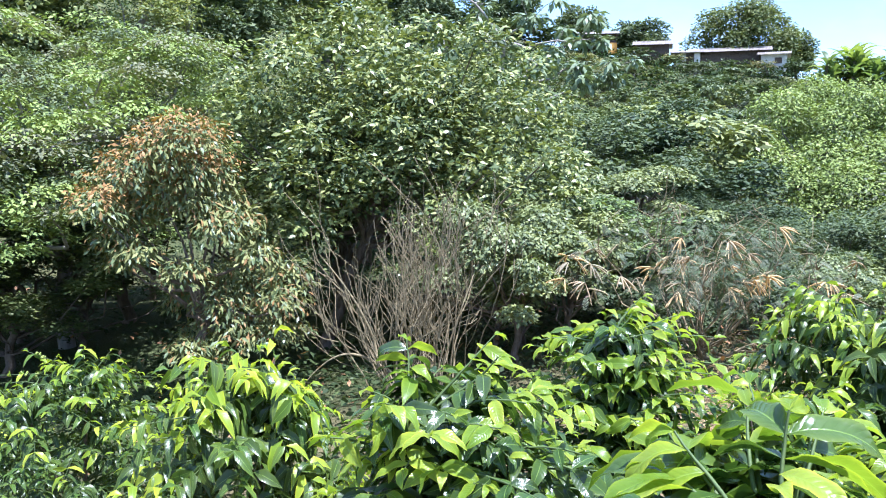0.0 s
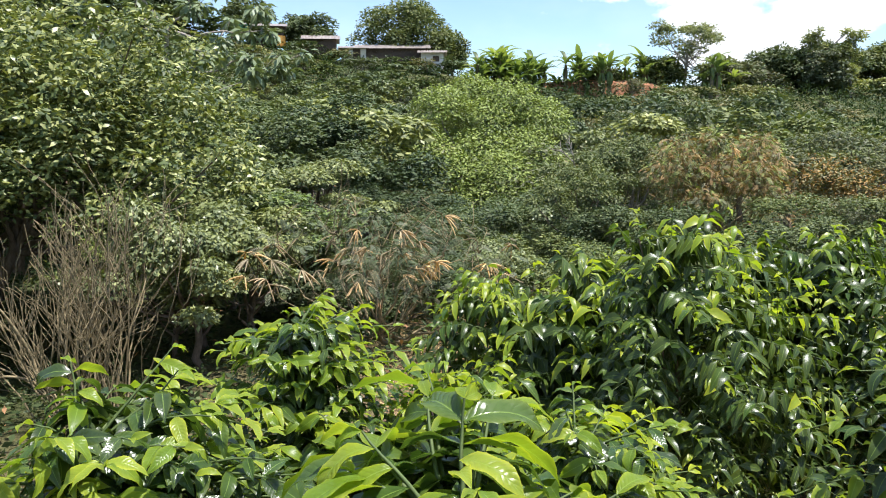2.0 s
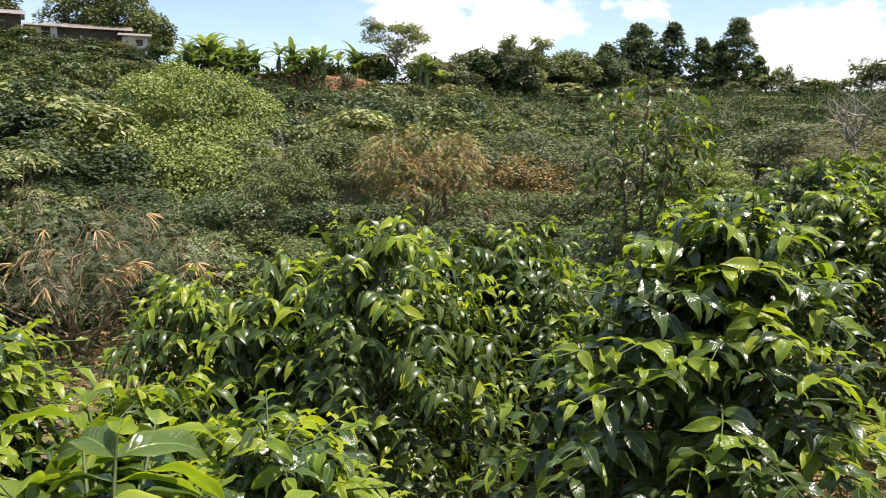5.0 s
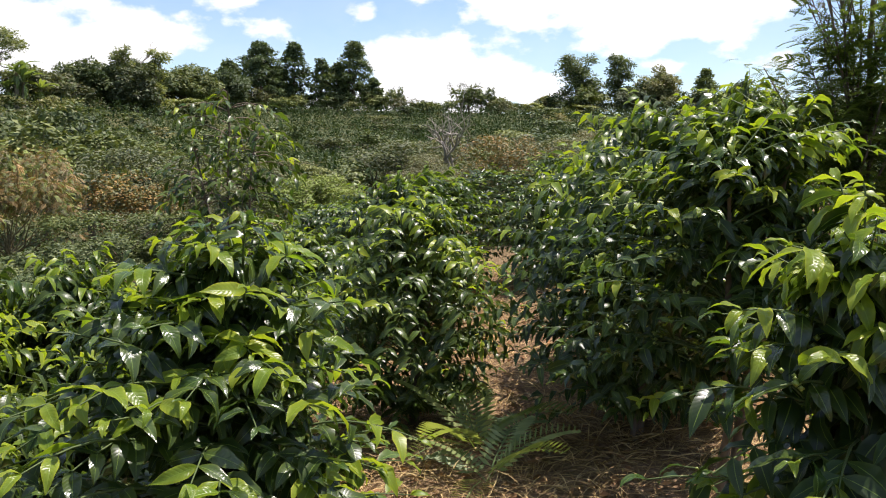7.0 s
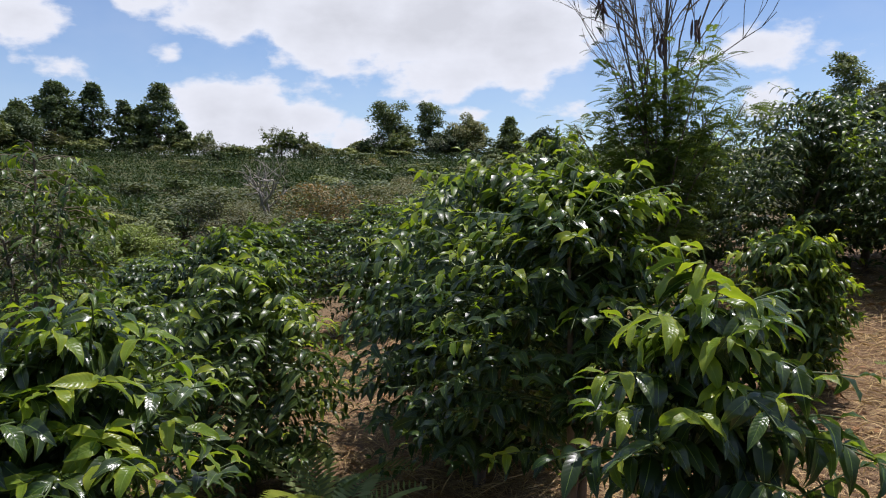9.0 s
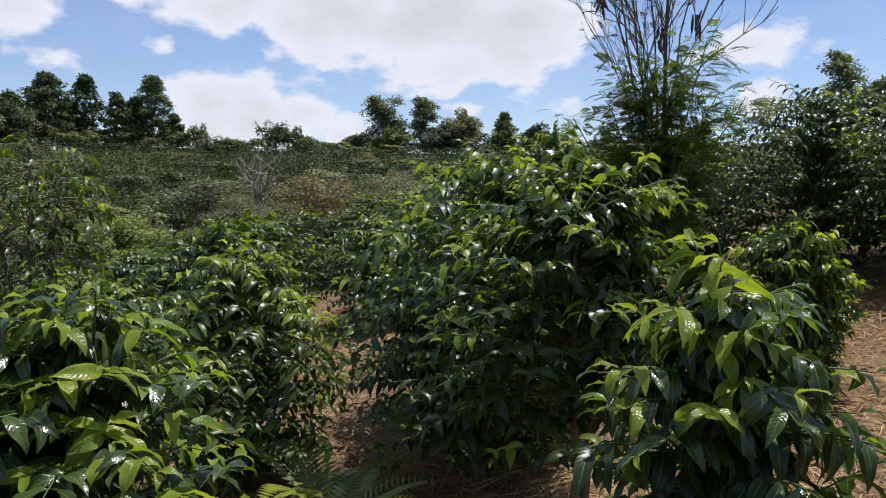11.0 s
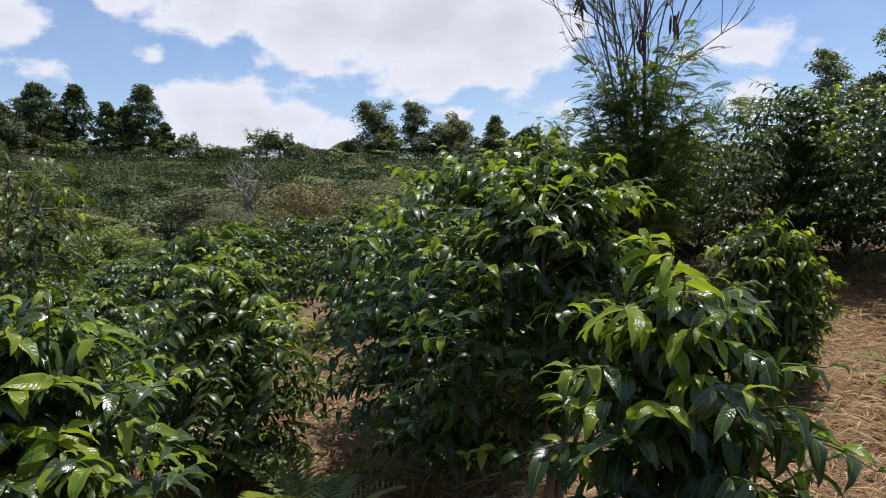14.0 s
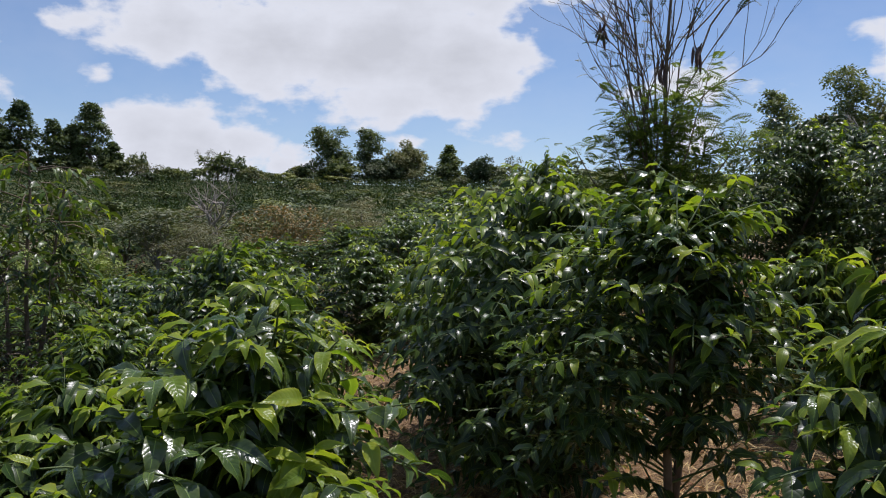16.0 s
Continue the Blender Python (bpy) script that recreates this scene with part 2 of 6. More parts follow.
# ---- mesh tools ----
class Build:
    """Gathers vertices and faces of many pieces into one mesh."""

    def __init__(self):
        self.v, self.u, self.f, self.m, self.n = [], [], [], [], 0

    def add(self, verts, faces, mat=0, uv=None):
        verts = np.asarray(verts, float)
        self.v.append(verts)
        self.u.append(np.zeros((len(verts), 2)) if uv is None else uv)
        for f in faces:
            a = np.asarray(f, int) + self.n
            if len(a):
                self.f.append(a)
                self.m.append(np.full(len(a), mat) if np.isscalar(mat) else mat)
        self.n += len(verts)

    def leaves(self, tmpl, mats, mat=0):
        """Copies of a template leaf (verts, quads, uv) at n 4 x 4 matrices."""
        if len(mats) == 0:
            return
        tv, tf, tu = tmpl
        mats = np.asarray(mats)
        v = np.einsum("nij,kj->nki", mats[:, :3, :3], tv) + mats[:, None, :3, 3]
        k = len(tv)
        f = (tf[None] + (np.arange(len(mats)) * k)[:, None, None]).reshape(-1, tf.shape[1])
        mm = np.repeat(mat, len(tf)) if not np.isscalar(mat) else mat
        self.add(v.reshape(-1, 3), [f], mm, np.tile(tu, (len(mats), 1)))

    def tube(self, pts, radii, sides=6, mat=0, cap=True):
        pts = np.asarray(pts, float)
        n = len(pts)
        radii = np.broadcast_to(np.asarray(radii, float), (n,))
        tan = np.gradient(pts, axis=0)
        tan /= np.linalg.norm(tan, axis=1, keepdims=True) + 1e-9
        ref = np.array([0.31, 0.95, 0.05]) if abs(tan[0][2]) > 0.8 else np.array([0.05, 0.1, 1.0])
        a = np.cross(tan, ref)
        a /= np.linalg.norm(a, axis=1, keepdims=True) + 1e-9
        b = np.cross(tan, a)
        th = np.arange(sides) * 2 * math.pi / sides
        ring = np.cos(th)[None, :, None] * a[:, None] + np.sin(th)[None, :, None] * b[:, None]
        v = (pts[:, None] + ring * radii[:, None, None]).reshape(-1, 3)
        i, j = np.meshgrid(np.arange(n - 1), np.arange(sides), indexing="ij")
        i, j = i.ravel(), j.ravel()
        k = (j + 1) % sides
        q = np.stack([i * sides + j, (i + 1) * sides + j, (i + 1) * sides + k, i * sides + k], 1)
        fs = [q]
        if cap and sides >= 3:
            fs.append(np.arange(sides)[None] + (n - 1) * sides)
            fs.append(np.arange(sides)[::-1][None])
        self.add(v, fs, mat)

    def mesh(self, name, materials, smooth=True):
        me = bpy.data.meshes.new(name)
        v = np.concatenate(self.v)
        me.vertices.add(len(v))
        me.vertices.foreach_set("co", v.ravel().astype(np.float32))
        sizes = np.concatenate([np.full(len(f), f.shape[1]) for f in self.f])
        loops = np.concatenate([f.ravel() for f in self.f])
        me.loops.add(len(loops))
        me.loops.foreach_set("vertex_index", loops.astype(np.int32))
        me.polygons.add(len(sizes))
        starts = np.concatenate([[0], np.cumsum(sizes)[:-1]])
        me.polygons.foreach_set("loop_start", starts.astype(np.int32))
        me.polygons.foreach_set("loop_total", sizes.astype(np.int32))
        me.polygons.foreach_set("material_index", np.concatenate(self.m).astype(np.int32))
        me.polygons.foreach_set("use_smooth", np.full(len(sizes), smooth))
        uv = me.uv_layers.new(name="UVMap")
        uv.data.foreach_set("uv", np.concatenate(self.u)[loops].ravel().astype(np.float32))
        for m in materials:
            me.materials.append(m)
        me.update(calc_edges=True)
        return me


def thing(name, at, label, category, group="", rz=0.0, scale=1.0):
    ob = new(name)
    ob.empty_display_size = 0.1
    ob.matrix_basis = pose(*at, 0, 0, rz) @ Matrix.Scale(scale, 4)
    return tagged(ob, label, category, group)


def part(name, mesh, parent, label="", kind=""):
    ob = new(name, mesh)
    ob.parent = parent
    return tagged(ob, label, kind=kind)


def box(b, lo, hi, mat=0):
    (x0, y0, z0), (x1, y1, z1) = lo, hi
    v = [(x, y, z) for z in (z0, z1) for x, y in ((x0, y0), (x1, y0), (x1, y1), (x0, y1))]
    b.add(v, [[(3, 2, 1, 0), (4, 5, 6, 7), (0, 1, 5, 4), (1, 2, 6, 5), (2, 3, 7, 6), (3, 0, 4, 7)]], mat)


def leaf_template(segs, cols, width, fold, droop, wave=0.0, tip=0.86, twist=0.0, seed=0):
    """A leaf of length 1 along +y, upper side +z: folded along its midrib, arched, with a drawn-out tip."""
    rg = np.random.RandomState(seed)
    t = np.linspace(0, 1, segs + 1)
    half = width * np.sin(math.pi * t ** tip) ** 0.95 * (1 - 0.12 * t)
    half *= np.where(t > 0.8, 1 - 1.6 * (t - 0.8), 1.0)
    half[0], half[-1] = width * 0.05, width * 0.015
    s = np.linspace(-1, 1, cols + 1)
    ang = droop * t
    yy = np.concatenate([[0], np.cumsum(np.cos(ang[:-1]) / segs)])
    zz = -np.concatenate([[0], np.cumsum(np.sin(ang[:-1]) / segs)])
    ph = rg.rand() * 6
    v, uv = [], []
    for i in range(segs + 1):
        for c in s:
            x = c * half[i]
            up = half[i] * fold * (1.4 * abs(c) - 0.9 * c * c) + wave * (c * c) * math.sin(t[i] * 13 + ph + (1.9 if c > 0 else 0)) * width * math.sin(math.pi * t[i]) ** 0.5
            tw = twist * t[i]
            x, up = x * math.cos(tw) - up * math.sin(tw), x * math.sin(tw) + up * math.cos(tw)
            v.append((x, yy[i] + up * math.sin(ang[i]), zz[i] + up * math.cos(ang[i])))
            uv.append((0.5 + 0.5 * c, t[i]))
    w = cols + 1
    f = [(i * w + j, i * w + j + 1, (i + 1) * w + j + 1, (i + 1) * w + j) for i in range(segs) for j in range(cols)]
    return np.array(v), np.array(f), np.array(uv)


def frames(pos, along, up, size, roll=None):
    """Matrices with y along the leaf, z as near to up as can be, scaled by size."""
    pos, along, up = (np.asarray(a, float) for a in (pos, along, up))
    y = along / (np.linalg.norm(along, axis=1, keepdims=True) + 1e-9)
    x = np.cross(y, up)
    x /= np.linalg.norm(x, axis=1, keepdims=True) + 1e-9
    z = np.cross(x, y)
    if roll is not None:
        c, s = np.cos(roll)[:, None], np.sin(roll)[:, None]
        x, z = x * c + z * s, z * c - x * s
    m = np.zeros((len(pos), 4, 4))
    sz = np.asarray(size)[:, None]
    m[:, :3, 0], m[:, :3, 1], m[:, :3, 2], m[:, :3, 3], m[:, 3, 3] = x * sz, y * sz, z * sz, pos, 1
    return m


NEAR_LEAF = [leaf_template(11, 4, 0.15, 0.6, 1.2, 0.2, seed=1, tip=0.8), leaf_template(11, 4, 0.16, 0.5, 1.7, 0.22, seed=2, twist=0.35, tip=0.8),
             leaf_template(11, 4, 0.145, 0.75, 0.8, 0.18, seed=3, twist=-0.3, tip=0.8), leaf_template(11, 4, 0.15, 0.55, 1.4, 0.24, seed=4, twist=-0.5, tip=0.8)]
MID_LEAF = leaf_template(3, 2, 0.165, 0.6, 1.2, 0.2, seed=5, tip=0.8, twist=0.3)
FOLD_LEAF = leaf_template(2, 2, 0.19, 0.6, 1.0, 0.25, seed=6, twist=0.4)
FAR_LEAF = leaf_template(2, 1, 0.22, 0, 0.8)
CARD_LEAF = (np.array([(0, 0, 0), (0.24, 0.48, 0.03), (0, 1, -0.12), (-0.24, 0.48, 0.03)], float), np.array([(0, 1, 2, 3)]), np.zeros((4, 2)))

# ---- ground ----
SKYLINE = [(-180, 3.5), (-90, 8), (-50, 11.5), (-28, 12.0), (-10, 10.6), (0, 9.2), (8, 7.5), (14, 6.3), (20, 5.6), (24.5, 4.8), (29, 4.0), (38, 4.1),
           (46, 4.1), (55, 3.7), (65, 3.5), (80, 3.4), (90, 3.2), (100, 3.8), (115, 5.0), (140, 5.0), (180, 3.5)]
RIDGE = [(-180, 90), (38, 92), (56, 132), (88, 132), (100, 66), (140, 66), (180, 90)]


def ground_z(x, y):
    x, y = np.asarray(x, float), np.asarray(y, float)
    r = np.hypot(x, y) + 1e-9
    az = np.degrees(np.arctan2(x, y))
    near = 0.14 + 0.094 * x - 0.131 * np.minimum(y, 3) - 0.04 * np.maximum(y - 3, 0) + 0.05 * np.sin(2.1 * x + 0.7) * np.sin(1.7 * y) + 0.02 * np.sin(5.3 * x) * np.sin(4.7 * y + 1)
    sky = np.interp(az, *zip(*SKYLINE))
    rid = np.interp(az, *zip(*RIDGE))
    low = np.interp(az, [-180, -30, 45, 62, 80, 95, 120, 180], [-8, -8.5, -7, -4.5, -2.0, -0.2, 1.5, -4])
    s = np.clip((r - 16) / (rid - 16), 0, 1)
    e = low + (sky - low) * s ** 0.72
    far = 1.7 + np.minimum(r, rid) * np.tan(np.radians(e)) - np.maximum(r - rid, 0) * 0.045
    far = far + 0.25 * np.sin(x * 0.31) * np.sin(y * 0.27) * np.clip((r - 16) / 20, 0, 1) * (r < rid)
    k = np.clip((r - 8) / 12, 0, 1)
    k = k * k * (3 - 2 * k)
    return near * (1 - k) + far * k


def gz(x, y):
    return float(ground_z(x, y))


def polar(az, r):
    return r * math.sin(radians(az)), r * math.cos(radians(az))


def ground_material():
    m, nt, p, out = material("dry_earth_and_litter")
    fine = noise_node(nt, 38.0, 8, 0.7)
    mid = noise_node(nt, 2.2, 6, 0.6)
    big = noise_node(nt, 0.16, 4)
    earth = ramp_node(nt, fine, [(0.3, (0.1, 0.06, 0.034)), (0.52, (0.26, 0.165, 0.09)), (0.72, (0.46, 0.34, 0.19))])
    grass = ramp_node(nt, fine, [(0.3, (0.028, 0.046, 0.014)), (0.7, (0.095, 0.115, 0.04))])
    gr = nt.nodes.new("ShaderNodeMapRange")
    gr.inputs[1].default_value, gr.inputs[2].default_value = 0.58, 0.72
    nt.links.new(mid, gr.inputs[0])
    col = mix_rgb(nt, gr.outputs[0], earth, grass)
    gb = nt.nodes.new("ShaderNodeMapRange")
    gb.inputs[1].default_value, gb.inputs[2].default_value = 0.42, 0.6
    nt.links.new(big, gb.inputs[0])
    # greener beyond the coffee rows
    pos = nt.nodes.new("ShaderNodeNewGeometry").outputs["Position"]
    ln = nt.nodes.new("ShaderNodeVectorMath")
    ln.operation = "LENGTH"
    off = nt.nodes.new("ShaderNodeVectorMath")
    off.operation = "SUBTRACT"
    off.inputs[1].default_value = (4.5, -1.5, 0)
    nt.links.new(pos, off.inputs[0])
    nt.links.new(off.outputs[0], ln.inputs[0])
    fr = nt.nodes.new("ShaderNodeMapRange")
    fr.inputs[1].default_value, fr.inputs[2].default_value, fr.inputs[4].default_value = 5.5, 11.0, 0.96
    nt.links.new(ln.outputs["Value"], fr.inputs[0])
    col = mix_rgb(nt, fr.outputs[0], col, mix_rgb(nt, gb.outputs[0], grass, mix_rgb(nt, 0.15, grass, earth)))
    nt.links.new(col, p.inputs["Base Color"])
    p.inputs["Roughness"].default_value = 0.95
    p.inputs["Specular IOR Level"].default_value = 0.2
    nt.links.new(bump_node(nt, fine, 0.8, 0.03), p.inputs["Normal"])
    return m


def make_ground():
    rad = np.concatenate([[0.0], np.geomspace(0.35, 1600, 120)])
    na = 300
    th = np.linspace(-math.pi, math.pi, na, endpoint=False)
    x, y = rad[1:, None] * np.sin(th), rad[1:, None] * np.cos(th)
    v = np.stack([x, y, ground_z(x, y)], 2).reshape(-1, 3)
    v = np.concatenate([[[0, 0, gz(0.01, 0.01)]], v])
    i, j = np.meshgrid(np.arange(len(rad) - 2), np.arange(na), indexing="ij")
    i, j = i.ravel(), j.ravel()
    k = (j + 1) % na
    q = 1 + np.stack([i * na + j, i * na + k, (i + 1) * na + k, (i + 1) * na + j], 1)
    jj = np.arange(na)
    t = np.stack([np.zeros(na, int), 1 + jj, 1 + (jj + 1) % na], 1)[:, ::-1]
    b = Build()
    b.add(v, [q, t])
    ob = new("ground", b.mesh("ground", [ground_material()]))
    tagged(ob, "sloping red-brown earth with straw litter, greener hillside beyond", "ground", kind="structure")


make_ground()


# ---- coffee bushes ----
def coffee_skeleton(rg, h, rad, stems=1, shoots=150, pairs=7, size=0.125, new_share=0.3, bare=0.16, fruit=0.0, flat=1.0, low=-0.62,
                    green=0.3, open_low=0.0, wide=1.0, sag=0.0, taper=0.0):
    """A domed bush: stems, arching side branches that end all over the dome, and leaves in pairs along their outer ends
    (matrices, and ages 0 old, 1 green, 2 young)."""
    tubes, pos, along, up, sz, age, cherries = [], [], [], [], [], [], []
    zz = np.linspace(0, 1, 9)
    axes = []
    for s in range(stems):
        lean = rg.uniform(-0.1, 0.1, 2) * h + (rg.uniform(-0.4, 0.4, 2) * rad if stems > 1 else 0)
        base = np.array([rg.uniform(-0.05, 0.05) * stems, rg.uniform(-0.05, 0.05) * stems, -0.05])
        hs = h * (0.93 if s == 0 else rg.uniform(0.75, 0.92))
        ax = base + np.stack([lean[0] * zz ** 1.4, lean[1] * zz ** 1.4, zz * hs], 1)
        ax[1:-1, :2] += rg.normal(0, 0.008, (7, 2))
        axes.append(ax)
        tubes.append((ax, np.linspace(0.021, 0.004, 9) * (0.7 + 0.25 * h), 7))
    lobes = [(rg.uniform(0, 6.28), rg.uniform(-0.3, 1.2), rg.uniform(-0.2, 0.16)) for _ in range(7)]
    mid = h * 0.52
    for k in range(shoots):
        a = k * 2.39996 + rg.uniform(-0.3, 0.3)
        q = (k + 0.5) / shoots
        sn = low + (1 - low) * q ** 0.9                   # sine of the elevation on the dome
        cs = math.sqrt(max(0, 1 - sn * sn))
        if sn < 0.1 and rg.rand() < open_low:
            continue
        narrow = 1 - taper * max(0.0, sn + 0.2)
        lump = 1 + sum(w * max(0, math.cos(a - la)) ** 3 * max(0, 1 - abs(sn - le)) for la, le, w in lobes)
        rr = rg.uniform(0.78, 1.06) * lump
        end = np.array([math.cos(a) * cs * rad * rr * narrow, math.sin(a) * cs * rad * rr * narrow, mid + sn * (h - mid) * flat * (rr if sn < 0.5 else min(rr, 1.04))])
        end[2] = max(end[2], bare * h * rg.uniform(0.5, 1.3))
        ax = axes[rg.randint(stems)]
        zt = float(np.clip(end[2] - cs * rad * rg.uniform(0.1, 0.5), 0.12 * h, ax[-1, 2] * 0.985))
        at = np.array([np.interp(zt, ax[:, 2], ax[:, i]) for i in range(3)])
        n = pairs + 3
        tt = np.linspace(0, 1, n + 1)
        pts = at + (end - at) * tt[:, None]
        span = np.linalg.norm(end - at)
        pts[:, 2] += 4 * tt * (1 - tt) * span * rg.uniform(0.0, 0.12) * cs
        pts[1:] += np.cumsum(np.cumsum(rg.normal(0, 0.0016, (n, 3)), 0), 0)
        pts[:, 2] -= 0.16 * span * tt ** 3 * cs
        tubes.append((pts, np.linspace(0.0042, 0.0014, n + 1), 4))
        reach = min(0.93, (pairs * 0.06) / max(span, 0.1))
        fresh = rg.rand() < new_share * (0.3 + 1.6 * max(0, sn))
        for i in range(pairs + 1):
            f = 1 - reach * (1 - i / pairs)
            p = np.array([np.interp(f, tt, pts[:, j]) for j in range(3)])
            d = pts[-1] - pts[-3]
            d = d / np.linalg.norm(d)
            flatd = np.array([d[0], d[1], 0]) / (math.hypot(d[0], d[1]) + 1e-6)
            side = np.array([flatd[1], -flatd[0], 0])
            hang = 1 - i / pairs                          # older pairs hang lower
            last = i == pairs
            if fruit and not last and rg.rand() < fruit:
                cherries.append(p)
            for sgn in (-1, 1):
                if rg.rand() < 0.05:
                    continue
                # pairs spread sideways from the branch and hang; the last pair is small and points on
                v = flatd * (rg.uniform(0.35, 0.8) if not last else rg.uniform(0.9, 1.3)) + side * sgn * (rg.uniform(0.7, 1.0) if not last else rg.uniform(0.25, 0.55))
                v[2] += rg.uniform(-0.15, 0.45) - sag - hang * rg.uniform(0.0, 0.7) if not last else rg.uniform(-0.1, 0.9)
                pos.append(p)
                along.append(v)
                up.append((0.35 * math.cos(a) * cs + rg.uniform(-0.2, 0.2), 0.35 * math.sin(a) * cs + rg.uniform(-0.2, 0.2), 1.0))
                if last:
                    age.append(2 if fresh or rg.rand() < 0.1 + 0.3 * max(0, sn) else 1)
                    sz.append(size * rg.uniform(0.4, 0.7))
                else:
                    age.append(2 if fresh and i >= pairs - 2 and rg.rand() < 0.7 else 1 if rg.rand() < green * ((i + 1) / pairs) ** 1.5 * (0.35 + 1.3 * max(0, sn)) else 0)
                    sz.append(size * rg.uniform(0.8, 1.2))
    for ax in axes:
        for k in range(6):
            a = k * math.pi / 3 + rg.uniform(-0.2, 0.2)
            pos.append(ax[-1] + np.array([0, 0, 0.02 * k]))
            along.append((math.cos(a) * 0.7, math.sin(a) * 0.7, (0.1, 0.9, 0.2)[k % 3]))
            up.append((0, 0, 1.0))
            age.append(2 if k > 2 else 1)
            sz.append(size * (0.95, 0.6, 0.85)[k % 3])
    pos, sz = np.array(pos), np.array(sz)
    m = frames(pos, along, up, sz, rg.normal(0, 0.38, len(pos)))
    m[:, :3, 0] *= wide
    return tubes, m, np.array(age), cherries


BERRY = None


def berry_template():
    """A small faceted berry."""
    v = np.array([(1, 0, 0), (-1, 0, 0), (0, 1, 0), (0, -1, 0), (0, 0, 1), (0, 0, -1)], float)
    f = np.array([(0, 2, 4), (2, 1, 4), (1, 3, 4), (3, 0, 4), (2, 0, 5), (1, 2, 5), (3, 1, 5), (0, 3, 5)])
    return v, f, np.zeros((6, 2))


BERRY = berry_template()


def berry_frames(rg, spots, size=0.0065):
    out = []
    for p in spots:
        for k in range(rg.randint(4, 9)):
            m = np.eye(4)
            m[:3, :3] *= size * rg.uniform(0.75, 1.15)
            m[:3, 3] = p + rg.normal(0, 0.009, 3)
            out.append(m)
    return out


LEAF_MESH = {}


def single_leaf_mesh(age, shape):
    key = (age, shape)
    if key not in LEAF_MESH:
        b = Build()
        b.leaves(NEAR_LEAF[shape], [np.eye(4)])
        LEAF_MESH[key] = b.mesh("leaf", [(M_OLD1, M_MID1, M_NEW1)[age]])
    return LEAF_MESH[key]


def wood_parts(ob, tubes, name="branch", mat=None):
    b = Build()
    for pts, rr, sides in tubes:
        if sides == 7:
            c = Build()
            c.tube(pts, rr, sides)
            part("stem", c.mesh("stem", [mat or M_BARK]), ob)
        else:
            b.tube(pts, rr, sides, cap=False)
    part(name, b.mesh(name, [M_GREENWOOD]), ob, kind="stuff")


def near_bush(at, h, rad, seed, label, singles=300, toward=(0, 0), **kw):
    """A bush close to the path: its outer leaves towards it are separate pieces, the rest is one mesh."""
    rg = np.random.RandomState(seed)
    x, y = at
    ob = thing("coffee_bush", (x, y, gz(x, y)), label, "coffee bush", "coffee bushes")
    tubes, m, age, cherries = coffee_skeleton(rg, h, rad, **kw)
    wood_parts(ob, tubes)
    d = np.array([toward[0] - x, toward[1] - y])
    d = d / (np.linalg.norm(d) + 1e-9)
    score = m[:, 0, 3] * d[0] + m[:, 1, 3] * d[1] + 0.9 * m[:, 2, 3]
    order = np.argsort(-score)
    for i in order[:singles]:
        lf = part("leaf", single_leaf_mesh(int(age[i]), int(rg.randint(4))), ob)
        lf.matrix_basis = Matrix(m[i].tolist())
    rest = order[singles:]
    b = Build()
    for shape in range(2):
        k = rest[shape::2]
        for a in range(3):
            b.leaves(leaf_template(5, 2, 0.155, 0.6, 1.1 + 0.5 * shape, 0.26, seed=shape, twist=0.5 * shape - 0.1, tip=0.8), m[k][age[k] == a], a)
    if b.n:
        part("foliage", b.mesh("foliage", [M_OLD, M_MID, M_NEW]), ob, kind="stuff")
    if cherries:
        b = Build()
        b.leaves(BERRY, berry_frames(rg, cherries))
        part("fruit", b.mesh("fruit", [M_CHERRY]), ob, "clusters of unripe green coffee cherries", "stuff")
    return ob


MID_KINDS = {}


def bush_kind(close, fresh, k, spread):
    """Shared bush shapes: fuller ones for close by, lighter ones for farther off, with many or few young leaves, in three sizes."""
    key = (close, fresh, k, spread)
    if key not in MID_KINDS:
        r2 = np.random.RandomState(100 + k + 10 * fresh)
        tubes, m, age, cherries = coffee_skeleton(r2, 1.45, 0.72, stems=1 + k % 3, shoots=int((235 if close else 185) * (0.75 + 0.5 * spread)), size=(0.086 if fresh else 0.104 if close else 0.12) * 0.72 / (0.45 + 0.5 * spread),
                                                  new_share=0.45 if fresh else 0.36, green=0.4 if fresh else 0.22, pairs=7 if close else 6, low=-0.85, bare=0.1, fruit=0.02 if fresh else 0.05, sag=0.2)
        wood = Build()
        for pts, rr, sides in tubes:
            if sides == 7:
                wood.tube(pts, rr, 5, cap=False)
            else:
                wood.tube(pts[[0, 3, 6, len(pts) - 1]], rr[[0, 3, 6, len(pts) - 1]], 3, 1, cap=False)
        b = Build()
        for a in range(3):
            b.leaves(MID_LEAF if close else FOLD_LEAF, m[age == a], a)
        c = Build()
        c.leaves(BERRY, berry_frames(r2, cherries, 0.008))
        MID_KINDS[key] = (wood.mesh("stem", [M_BARK, M_GREENWOOD]), b.mesh("foliage", [M_OLD, M_MID, M_NEW]), c.mesh("fruit", [M_CHERRY]))
    return MID_KINDS[key]


